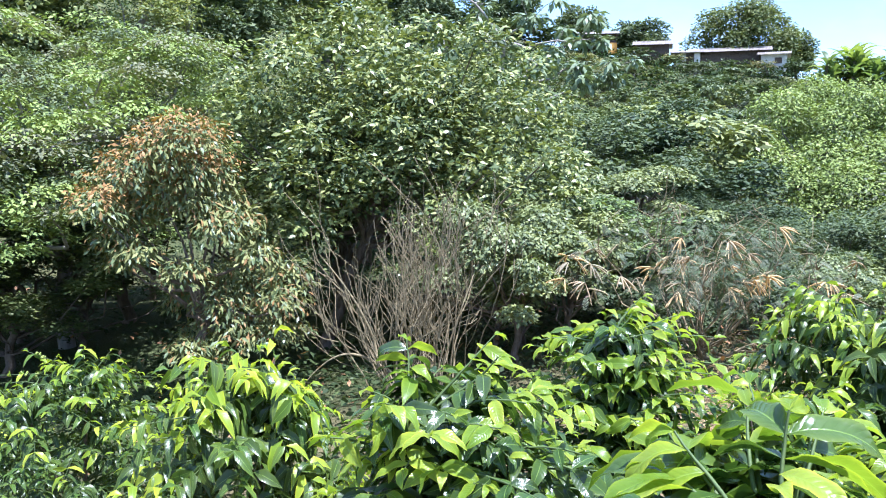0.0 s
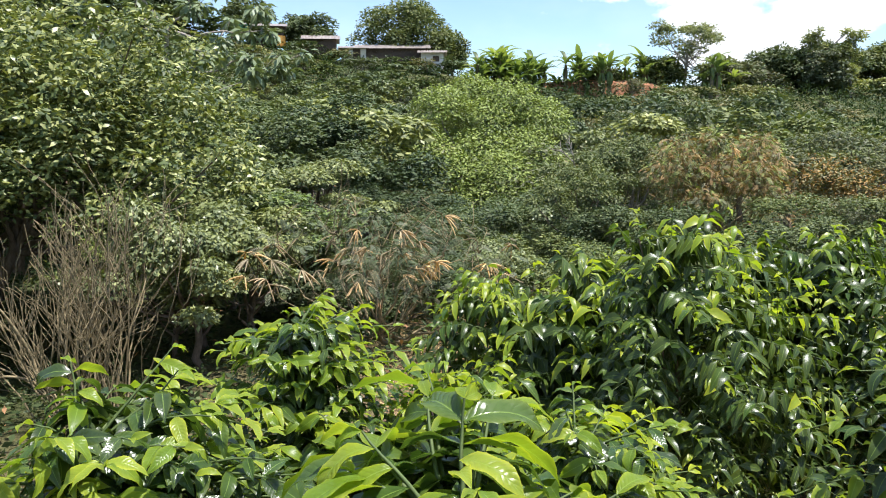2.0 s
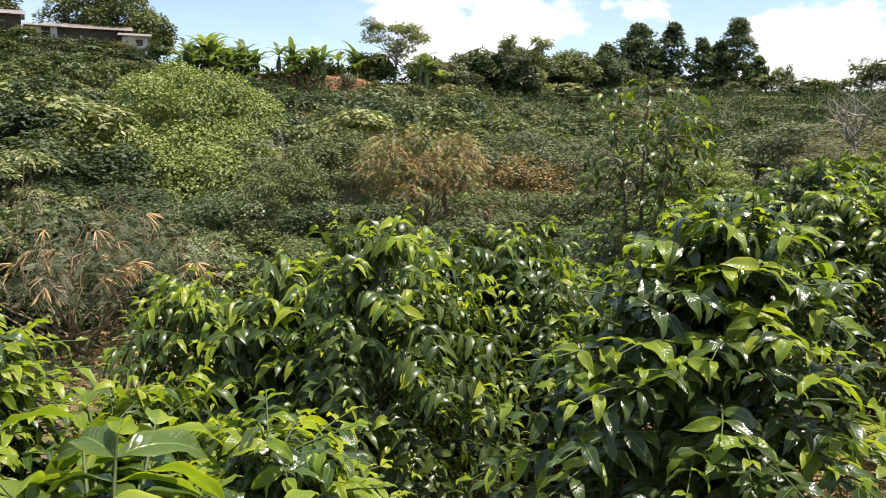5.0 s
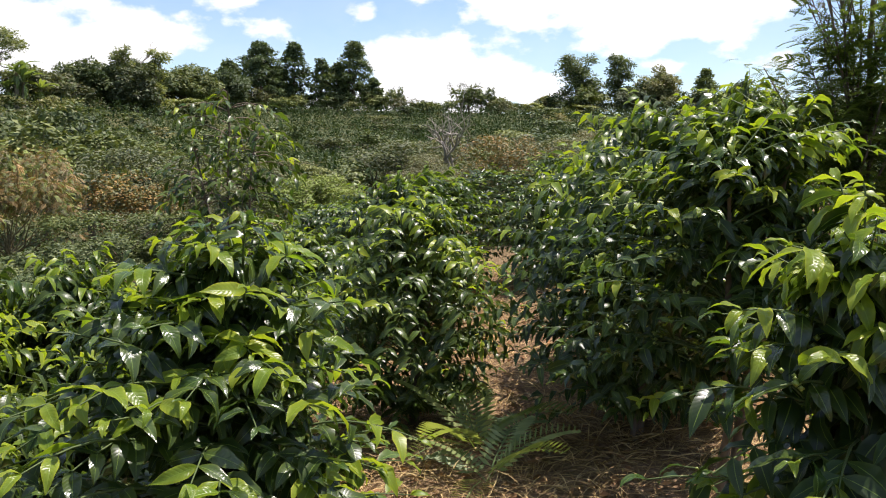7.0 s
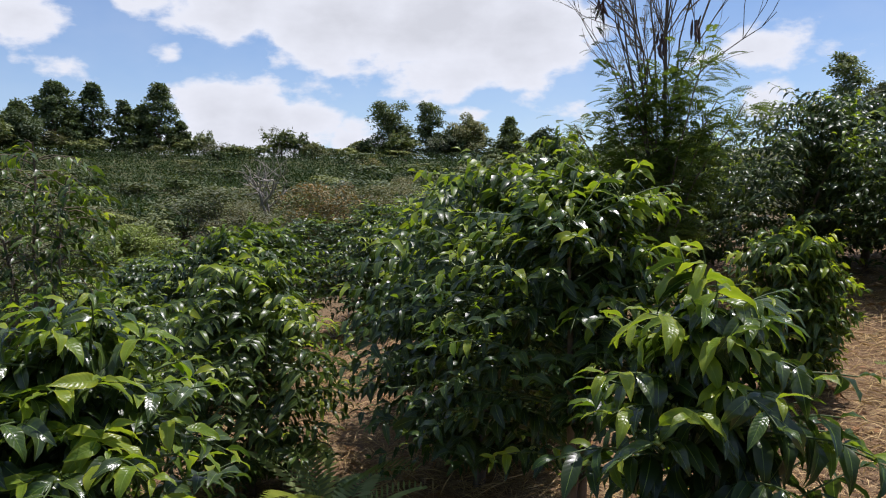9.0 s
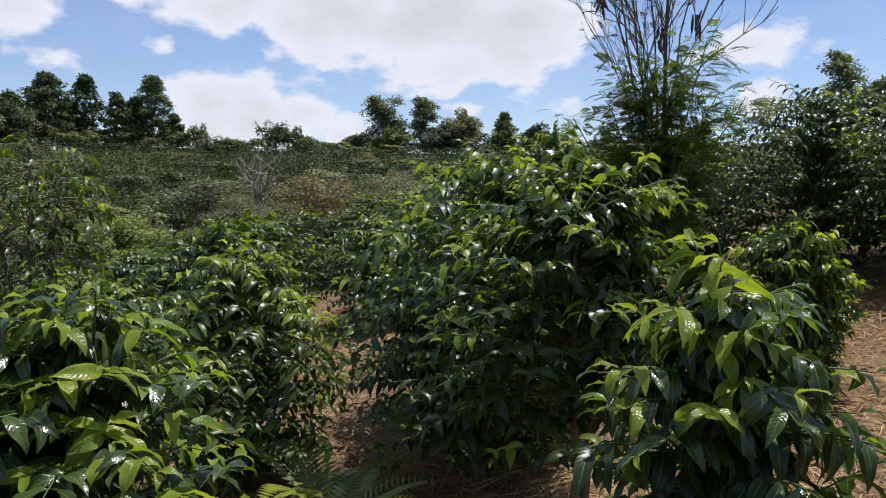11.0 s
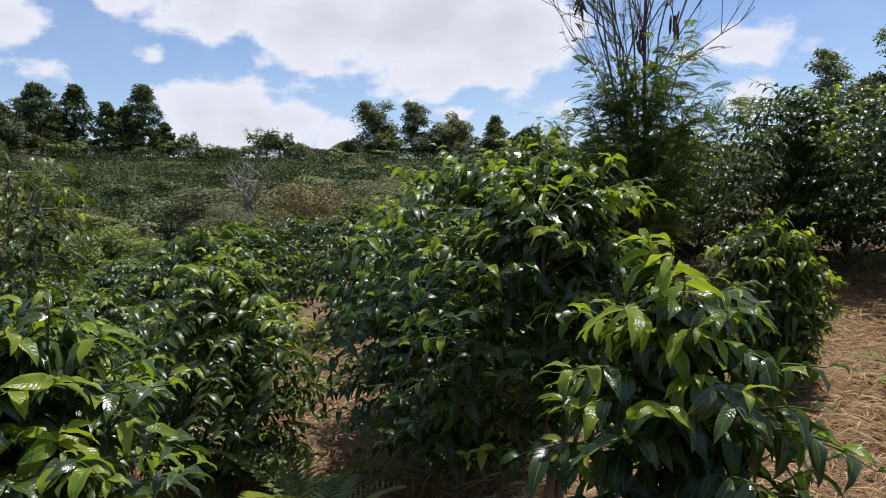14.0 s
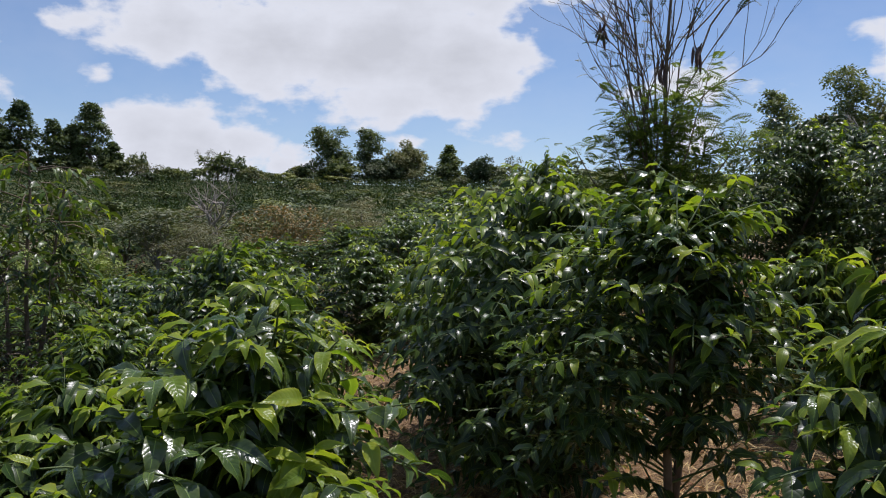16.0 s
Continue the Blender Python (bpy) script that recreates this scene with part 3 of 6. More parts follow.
def mid_bush(at, h, rad, label="glossy dark green coffee bush on the slope", rg=random):
    """One of a few bush shapes, scaled to its height and spread."""
    x, y = at
    fresh = math.degrees(math.atan2(x, y)) < 30
    wood, leaves, fruit = bush_kind(math.hypot(x, y) < 9.6, fresh, rg.randrange(3), 0 if rad < 0.52 else 0.5 if rad < 0.7 else 1)
    ob = thing("coffee_bush", (x, y, gz(x, y) - 0.02), "coffee bush with a light green crown of young leaves" if fresh else label, "coffee bush", "coffee bushes", rg.uniform(0, 360))
    ob.scale = (rad / 0.72, rad / 0.72, h / 1.45)
    part("stem", wood, ob)
    part("foliage", leaves, ob, kind="stuff")
    part("fruit", fruit, ob, kind="stuff")
    return ob


# nearest bushes: place, top height above the world's zero, spread
def top(at, z):
    return z - gz(*at)


A = (0.43, 0.92)
near_bush(A, top(A, 1.42), 0.4, 11, "bright green coffee bush with large fresh leaves", size=0.112, new_share=0.42, shoots=200, pairs=6, green=1.0, wide=1.2)
B = (0.05, 1.58)
near_bush(B, top(B, 1.32), 0.4, 12, "glossy coffee bush with dark drooping leaves", size=0.08, new_share=0.42, shoots=270, pairs=7, green=0.4, wide=1.2)
E = (1.72, 0.97)
near_bush(E, top(E, 1.66), 0.58, 13, "broad coffee bush with shiny dark leaves and light tips", size=0.086, new_share=0.42, shoots=270, pairs=7, green=0.18, open_low=0.3, wide=1.15, taper=0.32)
Lb = (2.09, -0.29)
near_bush(Lb, top(Lb, 1.7), 0.45, 14, "young coffee bush with drooping dark leaves on dry straw", size=0.104, new_share=0.36, fruit=0.08, shoots=125, pairs=6, low=-0.6, green=0.22, open_low=0.5, wide=1.05, taper=0.35, sag=0.28)
Mb = (3.25, 0.02)
near_bush(Mb, top(Mb, 2.02), 0.55, 15, "tall dense coffee bush with green cherries on a bare lower stem", size=0.086, new_share=0.42, stems=2, fruit=0.12, shoots=235, pairs=6, low=-0.25, bare=0.46, green=0.22, open_low=0.3, wide=1.15, sag=0.08)
G2 = (1.05, 1.68)
near_bush(G2, top(G2, 1.14), 0.4, 16, "low coffee bush with fresh green tips", size=0.088, new_share=0.5, pairs=6, green=0.5, shoots=200, wide=1.15)
C = (0.6, 2.62)
near_bush(C, top(C, 1.27), 0.47, 17, "rounded coffee bush with light green crown", size=0.085, new_share=0.55, singles=200, pairs=6, green=0.5, shoots=260, wide=1.15)

rb = random.Random(5)
for (px, py), z, rad in [((-0.66, 2.65), 1.13, 0.56), ((-1.6, 3.6), 0.85, 0.7), ((1.0, 2.35), 1.10, 0.5), ((1.66, 3.5), 1.2, 0.55), ((1.95, 2.45), 1.52, 0.68),
                         ((1.95, 3.1), 1.26, 0.6), ((2.7, 2.95), 1.3, 0.5), ((-2.5, 4.2), 0.55, 0.7),
                         ((4.32, 1.75), 1.62, 0.75), ((6.3, 2.7), 1.66, 0.8), ((7.6, 3.0), 1.7, 0.85), ((5.9, 3.9), 1.3, 0.85), ((4.5, 2.75), 1.3, 0.65), ((6.7, 4.5), 1.28, 0.8), ((7.6, 4.1), 1.36, 0.8), ((5.2, 3.0), 1.32, 0.7), ((3.3, 2.2), 1.24, 0.62), ((2.95, 2.75), 1.4, 0.7), ((3.6, 3.3), 1.2, 0.7),
                         ((4.25, 0.5), 2.1, 0.85), ((4.9, 0.5), 2.05, 0.85), ((5.5, 0.75), 2.02, 0.8), ((6.8, 0.9), 2.1, 0.8), ((8.7, 0.3), 2.55, 0.8), ((7.9, -1.7), 2.85, 1.0), ((8.5, -2.4), 2.95, 1.1), ((8.9, -1.0), 2.65, 1.0), ((7.3, -2.7), 2.9, 1.1), ((9.0, 1.9), 1.95, 0.9), ((11.0, 1.6), 2.3, 1.0), ((12.4, 0.4), 2.7, 1.0), ((10.8, 2.7), 1.9, 1.0), ((12.8, 2.2), 2.2, 1.0), ((8.0, 2.0), 1.7, 0.7),
                         ((4.95, -1.06), 1.72, 0.42), ((5.25, -2.6), 2.98, 0.95), ((6.4, -3.1), 3.12, 1.1), ((8.2, -3.6), 3.0, 0.9), ((9.9, -1.0), 2.6, 0.9),
                         ((9.6, 1.6), 2.1, 0.9), ((10.5, 3.6), 1.7, 0.9), ((9.0, 4.8), 1.3, 0.9), ((7.0, 5.2), 1.0, 0.9), ((5.2, 5.0), 0.8, 0.8), ((3.6, 4.4), 0.9, 0.7), ((2.8, 5.0), 0.6, 0.7)]:
    mid_bush((px, py), z + 0.03 - gz(px, py), rad * 0.82, rg=rb)


# ---- trees and shrubs of the valley ----
def crown_frames(rg, clumps, n, size, droop=0.3, flat=0.6, spread=1.0):
    """Leaf frames in clumps, each given as centre and radius; leaves lie on the clumps' outsides and lean outwards."""
    clumps = np.array(clumps)
    w = clumps[:, 3] ** 2
    k = rg.choice(len(clumps), n, p=w / w.sum())
    d = rg.normal(0, 1, (n, 3))
    d /= np.linalg.norm(d, axis=1, keepdims=True)
    d[:, 2] = np.where(d[:, 2] < -0.25, -d[:, 2], d[:, 2])
    r = clumps[k, 3] * rg.uniform(0.55, 1.08, n) * spread
    p = clumps[k, :3] + d * r[:, None] * np.array([1, 1, flat])
    out = d + rg.normal(0, 0.8, (n, 3))
    out[:, 2] = out[:, 2] * 0.5 - droop * rg.uniform(0.3, 1.5, n)
    up = d * 1.1 + np.array([0, 0, 0.5]) + rg.normal(0, 0.28, (n, 3))
    return frames(p, out, up, size * rg.uniform(0.65, 1.25, n), rg.uniform(-0.35, 0.35, n))


def dome_clumps(rg, c, rx, rz, n, cr, low=-0.5, shape=1.0):
    """Clump centres over the outside of a dome and some inside."""
    out = []
    for i in range(n):
        a = i * 2.39996 + rg.uniform(-0.5, 0.5)
        s = low + (1 - low) * (i + 0.5) / n
        cs = math.sqrt(max(0, 1 - s * s))
        k = rg.uniform(0.55, 0.95) if i % 4 else rg.uniform(0.1, 0.5)
        out.append((c[0] + math.cos(a) * cs * rx * k, c[1] + math.sin(a) * cs * rx * k, c[2] + s * rz * k * shape, cr * rg.uniform(0.7, 1.3)))
    return out


def limb_tubes(b, rg, base, fork, clumps, r0, share=0.6, sides=6, mat=0, bend=0.08):
    """A trunk from base to fork, and tapered limbs from it to the clumps."""
    base, fork = np.array(base, float), np.array(fork, float)
    t = np.linspace(0, 1, 8)[:, None]
    pts = base + (fork - base) * t
    pts[1:-1, :2] += rg.normal(0, bend * 0.4, (6, 2))
    b.tube(pts, np.linspace(r0, r0 * 0.6, 8), 8, mat)
    for c in clumps:
        if rg.rand() > share:
            continue
        s = pts[rg.randint(4, 8)]
        e = np.array(c[:3])
        tt = np.linspace(0, 1, 7)[:, None]
        q = s + (e - s) * tt
        q[:, 2:3] -= 4 * tt * (1 - tt) * 0.12 * np.linalg.norm(e - s)
        q[1:-1] += rg.normal(0, 0.03 * np.linalg.norm(e - s), (5, 3))
        b.tube(q, np.linspace(r0 * 0.42, r0 * 0.08, 7), sides, mat)


def tree(name, at, label, category, crown, leaves, size, mats, tmpl=CARD_LEAF, seed=0, trunk=0.1, bark=None, droop=0.3, flat=0.6, share=0.6,
         shares=None, fork=0.45, group="", z0=None, lean=(0, 0), parent_scale=1.0):
    """A tree at a place: crown is a list of clumps (x, y, z, radius) over its base; shares gives each leaf material its part."""
    rg = np.random.RandomState(seed)
    x, y = at
    ob = thing(name, (x, y, (gz(x, y) if z0 is None else z0) - 0.05), label, category, group)
    b = Build()
    cs = np.array(crown)
    cz = cs[:, 2].mean()
    limb_tubes(b, rg, (lean[0], lean[1], 0), (cs[:, 0].mean() * 0.6, cs[:, 1].mean() * 0.6, cz * fork * 2 if cz * fork * 2 < cz else cz * 0.8), crown, trunk, share)
    part("trunk", b.mesh("trunk", [bark or M_BARK]), ob)
    m = crown_frames(rg, crown, leaves, size, droop, flat)
    b = Build()
    shares = shares or [1.0 / len(mats)] * len(mats)
    pick = rg.choice(len(mats), leaves, p=np.array(shares) / sum(shares))
    for i in range(len(mats)):
        b.leaves(tmpl, m[pick == i], i)
    part("crown", b.mesh("crown", list(mats)), ob, kind="stuff")
    return ob


def lm(name, dark, light, **kw):
    mid = [(a + b) / 2 for a, b in zip(dark, light)]
    dark, light = tuple(0.7 * a + 0.3 * c for a, c in zip(dark, mid)), tuple(0.7 * a + 0.3 * c for a, c in zip(light, mid))
    return leaf_material(name, dark, light, kw.pop("rough", 0.58), kw.pop("glow", 0.17), spec=kw.pop("spec", 0.3), **kw)


M_TDARK = lm("broad_leaf_dark", (0.045, 0.071, 0.03), (0.13, 0.17, 0.057), rough=0.55, spec=0.35)
M_TOLIVE = lm("broad_leaf_olive", (0.16, 0.195, 0.065), (0.4, 0.41, 0.17), rough=0.42, spec=0.5)
M_TGREEN = lm("tree_leaf_green", (0.095, 0.122, 0.053), (0.225, 0.25, 0.108))
M_TGREY = lm("tree_leaf_greygreen", (0.135, 0.145, 0.074), (0.31, 0.29, 0.16), rough=0.55)
M_TLIME = lm("tree_leaf_lime", (0.19, 0.255, 0.06), (0.38, 0.43, 0.125))
M_TBROWN = lm("tree_leaf_brownish", (0.15, 0.12, 0.06), (0.32, 0.25, 0.125), rough=0.6)
M_RUSTY = lm("rusty_dry_leaf", (0.26, 0.15, 0.06), (0.5, 0.32, 0.14), rough=0.65)
M_RUST = lm("rust_new_leaf", (0.42, 0.19, 0.06), (0.68, 0.38, 0.14))
M_TAN = lm("pale_green_hanging_leaf", (0.27, 0.27, 0.09), (0.6, 0.5, 0.18), rough=0.6, spec=0.15)
M_PINE = lm("conifer_leaf", (0.1, 0.135, 0.06), (0.24, 0.28, 0.125), rough=0.6, glow=0.3)
M_EUC = lm("eucalypt_leaf", (0.17, 0.19, 0.1), (0.36, 0.36, 0.18), rough=0.5, glow=0.4)
M_BANANA = lm("banana_leaf", (0.13, 0.175, 0.065), (0.29, 0.36, 0.14), rough=0.4, glow=0.4)
M_DEADLEAF = lm("dead_leaf", (0.17, 0.085, 0.051), (0.544, 0.289, 0.153), rough=0.7)
M_FEATHER = lm("feather_leaf", (0.14, 0.19, 0.05), (0.29, 0.34, 0.09), glow=0.5)

TREE_KINDS = {}


def forest_kind(kind, lod):
    """Shared shapes for the scattered trees, finer ones for close by: unit height 3, spread about 1.7."""
    if (kind, lod) not in TREE_KINDS:
        rg = np.random.RandomState(kind * 7 + 3)
        style = kind % 6
        mats, shares = [([M_TGREEN, M_TDARK], [0.6, 0.4]), ([M_TGREY, M_TGREEN], [0.65, 0.35]), ([M_TGREEN, M_TOLIVE], [0.5, 0.5]),
                        ([M_TGREY, M_TBROWN], [0.75, 0.25]), ([M_TLIME, M_TGREEN], [0.55, 0.45]), ([M_TDARK, M_TGREEN], [0.7, 0.3])][style]
        lobes = dome_clumps(rg, (0, 0, 1.85), 1.4, 1.15, (9, 13, 8, 14, 9, 8)[style], 0.45, -0.7)
        clumps = [(x + rg.normal(0, 0.24), y + rg.normal(0, 0.24), z + rg.normal(0, 0.16), r * rg.uniform(0.5, 0.85)) for x, y, z, r in lobes for _ in range(3)]
        b = Build()
        limb_tubes(b, rg, (0, 0, -0.3), (0.1, 0, 1.3), clumps, 0.07, 0.5, 3)
        leaf = (11000, 3800, 750)[lod]
        size = (0.15, 0.13, 0.17, 0.12, 0.16, 0.15)[style] * (0.5, 0.84, 2.2)[lod]
        m = crown_frames(rg, clumps, leaf, size, (0.35, 0.35, 0.9, 0.5, 0.4, 0.35)[style], (0.95, 0.95, 0.75, 0.95, 0.7, 0.95)[style])
        pick = rg.choice(2, leaf, p=shares)
        c = Build()
        for i in range(2):
            c.leaves(CARD_LEAF, m[pick == i], i)
        TREE_KINDS[(kind, lod)] = (b.mesh("trunk", [M_PALE if style in (1, 3) else M_BARK]), c.mesh("crown", mats), style)
    return TREE_KINDS[(kind, lod)]


KIND_LABEL = ["dense mid-green tree on the valley slope", "grey-green scrubby tree on the valley slope", "olive-green broadleaf tree on the slope",
              "dry grey-brown scrub on the hillside", "lime-green leafy tree on the slope", "dark green shady tree in the valley"]


def forest_tree(x, y, h, w, kind, rz, sink=0.1):
    tr, cr, style = forest_kind(kind, 0 if math.hypot(x, y) < 19 else 1 if math.hypot(x, y) < 60 else 2)
    ob = thing("shrub" if h < 1.9 else "tree", (x, y, gz(x, y) - sink), KIND_LABEL[style], "shrub" if h < 1.9 else "tree", "valley trees", rz)
    ob.scale = (w / 1.7, w / 1.7, h / 3.0)
    part("trunk", tr, ob)
    part("crown", cr, ob, kind="stuff")


def polar_z(az, el, r):
    return (*polar(az, r), 1.7 + r * math.tan(radians(el)))


# large dark-leaved tree with a broad rounded crown
def big_tree():
    rg = np.random.RandomState(41)
    x, y = polar(-4.0, 9.8)
    z0 = gz(x, y)
    c = []
    for i in range(170):
        a, s = i * 2.39996, -0.78 + 1.78 * (i + 0.5) / 170
        cs = math.sqrt(1 - min(1, s * s))
        k = rg.uniform(0.84, 1.06) if i % 3 else 0.55
        c.append((math.cos(a) * cs * 2.2 * k, math.sin(a) * cs * 1.95 * k, 1.72 - z0 + s * 1.55 * k, rg.uniform(0.22, 0.36) if i % 3 else 0.5))
    tree("broadleaf_tree", (x, y), "large broadleaf tree with glossy dark olive leaves", "tree", c, 56000, 0.088, [M_TDARK, M_TOLIVE], FAR_LEAF, 42, 0.085, M_BARK,
         0.3, 0.85, 0.12, [0.48, 0.52], lean=(-0.75, -0.3))


def rust_tree():
    rg = np.random.RandomState(43)
    x, y = polar(-17.0, 8.2)
    z0 = gz(x, y)
    c = []
    for az, el, r in [(-17.6, 1.2, 0.3), (-16.4, 0.6, 0.3), (-19.0, 0.0, 0.32), (-20.6, -1.2, 0.32), (-17.6, -1.2, 0.32), (-22.0, -2.4, 0.3), (-15.8, -1.4, 0.3), (-19.2, -2.4, 0.32), (-23.0, -3.4, 0.26), (-20.8, -3.8, 0.3),
                      (-17.2, -3.2, 0.3), (-15.2, -3.0, 0.3), (-22.0, -5.2, 0.22), (-20.6, -6.4, 0.24), (-21.6, -6.6, 0.2), (-15.6, -4.8, 0.28), (-14.0, -4.4, 0.26), (-13.2, -6.6, 0.28),
                      (-17.6, -7.6, 0.24), (-16.0, -8.2, 0.3), (-14.2, -8.0, 0.3), (-12.4, -8.2, 0.3), (-10.8, -8.0, 0.26), (-17.4, -9.6, 0.28), (-15.2, -10.0, 0.32), (-13.0, -10.2, 0.32), (-11.2, -9.8, 0.28), (-16.6, -11.6, 0.26),
                      (-14.4, -12.0, 0.3), (-12.2, -12.0, 0.28), (-17.6, -12.8, 0.22), (-10.6, -11.6, 0.2), (-15.6, -13.4, 0.24)]:
        px, py, pz = polar_z(az, el, 8.0 + rg.uniform(-0.35, 0.4))
        c.append((px - x, py - y, pz - z0, r * 1.0))
    ob = tree("flushing_tree", (x, y), "tree with hanging pale leaves and rust-coloured new growth", "tree", c, 15000, 0.078, [M_TAN, M_TOLIVE, M_RUST],
              leaf_template(2, 2, 0.17, 0.3, 0.5), 44, 0.06, M_BARK, 1.3, 0.85, 0.5, [0.5, 0.37, 0.13])
    m = crown_frames(rg, [(a, b, d + r * 0.45, r) for a, b, d, r in c[:10]], 2200, 0.06, 0.5, 0.7)
    b = Build()
    b.leaves(FAR_LEAF, m)
    part("new_growth", b.mesh("new_growth", [M_RUST]), ob, "rust-orange flush of young leaves", "stuff")


def layered_tree(az, r, el0, el1, w, seed, label):
    """A spreading shade tree: thin flat sprays of fine leaves in tiers, each shading the one below, on long crooked limbs."""
    rg = np.random.RandomState(seed)
    x, y = polar(az, r)
    z0 = gz(x, y)
    ob = thing("shade_tree", (x, y, z0 - 0.05), label, "tree")
    zt, zb = 1.7 + r * math.tan(radians(el1)) - z0, 1.7 + r * math.tan(radians(el0)) - z0
    sprays = []
    for i in range(190):
        f = rg.rand() ** 0.9
        a = rg.uniform(0, 6.28)
        d = w * math.sqrt(max(0.05, 1 - 0.75 * f * f)) * math.sqrt(rg.uniform(0.02, 1.0))
        sprays.append((math.cos(a) * d, math.sin(a) * d, zb + (zt - zb) * f * (1 - 0.3 * (d / w) ** 2), rg.uniform(0.35, 0.8)))
    b = Build()
    limb_tubes(b, rg, (0, 0, 0), (0.1, 0, zb + 0.35 * (zt - zb)), sprays, 0.11, 0.22, 5)
    part("trunk", b.mesh("trunk", [M_PALE]), ob)
    n = 430
    b = Build()
    for k, (sx, sy, sz, rr) in enumerate(sprays):
        q = rr * np.sqrt(rg.rand(n)) * rg.uniform(0.75, 1.1, n)
        th = rg.uniform(0, 6.28, n)
        tilt = rg.normal(0, 0.16, 2)
        px, py = np.cos(th) * q, np.sin(th) * q
        pz = px * tilt[0] + py * tilt[1] - 0.3 * q * q / rr + rg.normal(0, 0.035, n)
        out = np.stack([np.cos(th), np.sin(th), -0.25 + 0 * th], 1) + rg.normal(0, 0.5, (n, 3)) * [1, 1, 0.3]
        m = frames(np.c_[sx + px, sy + py, sz + pz], out, rg.normal(0, 0.35, (n, 3)) + [0, 0, 1], rg.uniform(0.04, 0.085, n))
        b.leaves(CARD_LEAF, m, (0, 0, 1, 2)[k % 4])
    part("crown", b.mesh("crown", [M_TLIME, M_TGREEN, M_TGREY]), ob, kind="stuff")


def lime_tree():
    rg = np.random.RandomState(51)
    x, y = polar(24.0, 21)
    z0 = gz(x, y)
    c = []
    for az, el, r in [(24, 3.3, 0.8), (21.8, 2.6, 0.75), (26.5, 2.8, 0.85), (28.5, 1.6, 0.85), (25, 1.6, 0.8), (22.5, 0.8, 0.7), (20.5, -0.3, 0.75), (24.5, -0.8, 0.9), (27.5, -0.6, 0.9), (29, -2, 0.8),
                      (22.5, -2.0, 0.8), (26, -2.4, 0.9), (19.5, -2.2, 0.6), (28.5, -4, 0.8), (24, -4, 0.8)]:
        px, py, pz = polar_z(az, el, 21 - (3.3 - el) * 0.35 + rg.uniform(-0.8, 0.8))
        c.append((px - x, py - y, pz - z0, r * 0.95))
    tree("lime_green_tree", (x, y), "light yellow-green tree with a pale slender trunk", "tree", c, 46000, 0.085, [M_TLIME, M_TGREEN], CARD_LEAF, 52, 0.1, M_PALE, 0.5, 0.9, 0.7, [0.8, 0.2])


def dry_bush():
    """A leafless bush: thin crooked stems that fork again and again as they fan out."""
    rg = np.random.RandomState(61)
    x, y = polar(-2.2, 7.0)
    z0 = gz(x, y)
    ob = thing("leafless_bush", (x, y, z0 - 0.05), "leafless grey-brown bush of thin upright twigs", "bush")
    h = 1.7 - 7.0 * math.tan(radians(3.2)) - z0

    def shoot(b, p, d, ln, rad, depth):
        n = 7
        q = [p]
        for i in range(n):
            d = d + rg.normal(0, 0.17, 3) + [0, 0, 0.08]
            d = d / np.linalg.norm(d)
            q.append(q[-1] + d * ln / n)
        b.tube(np.array(q), np.linspace(rad, max(0.0032, rad * 0.55), n + 1), 5 if depth == 0 else 3, cap=False)
        if depth < 2:
            for k in range(4 if depth < 1 else 3):
                e = d + rg.normal(0, 0.24, 3) * [1, 1, 0.4]
                shoot(b, q[rg.randint(2, n + 1)], e / np.linalg.norm(e), ln * rg.uniform(0.5, 0.8), rad * 0.55, depth + 1)

    for i in range(30):
        b = Build()
        a = i * 2.4
        e = np.array([math.cos(a) * rg.uniform(0.02, 0.36), math.sin(a) * rg.uniform(0.02, 0.3), 1.0])
        shoot(b, np.array([math.cos(a) * 0.34 * math.sqrt((i + 1) / 30), math.sin(a) * 0.25 * math.sqrt((i + 1) / 30), 0]), e / np.linalg.norm(e), h * rg.uniform(0.5, 0.68), rg.uniform(0.007, 0.012), 0)
        part("branch", b.mesh("branch", [M_DRYWOOD]), ob)
    # low arching shoot on one side
    t = np.linspace(0, 1, 12)
    for pts, r0 in ((np.stack([-0.2 - 0.75 * t, 0 * t, 0.35 + 0.3 * np.sin(t * 2.6) - 0.25 * t], 1), 0.016), (np.stack([-0.3 - 0.5 * t, -0.1 * t, 0.4 + 1.0 * t ** 0.6], 1), 0.014)):
        b = Build()
        b.tube(pts, np.linspace(r0, 0.004, 12), 5)
        part("shoot", b.mesh("shoot", [M_DRYWOOD]), ob)


def pinnate(pairs, leaflet=0.16, width=0.055, droop=0.8):
    """A feather leaf of length 1: a thin stalk with pairs of leaflets."""
    v, f = [], []

    def spine(t):
        return np.array([0, math.sin(droop * t) / droop, -(1 - math.cos(droop * t)) / droop])
    for i in range(pairs):
        t = 0.12 + 0.88 * (i + 0.5) / pairs
        p = spine(t)
        ln = leaflet * math.sin(math.pi * (0.15 + 0.8 * t)) ** 0.6
        for s in (-1, 1):
            d = np.array([s * 0.92, 0.38, -0.12])
            n = np.array([0, 1, 0]) * width / 2
            k = len(v)
            v += [p, p + d * ln * 0.5 + n, p + d * ln, p + d * ln * 0.5 - n]
            f.append((k, k + 3, k + 2, k + 1) if s > 0 else (k, k + 1, k + 2, k + 3))
    for i in range(4):
        a, c = spine(i / 4), spine((i + 1) / 4)
        k = len(v)
        w = np.array([0.008, 0, 0])
        v += [a - w, a + w, c + w, c - w]
        f.append((k, k + 1, k + 2, k + 3))
    v = np.array(v)
    return v, np.array(f), np.zeros((len(v), 2))


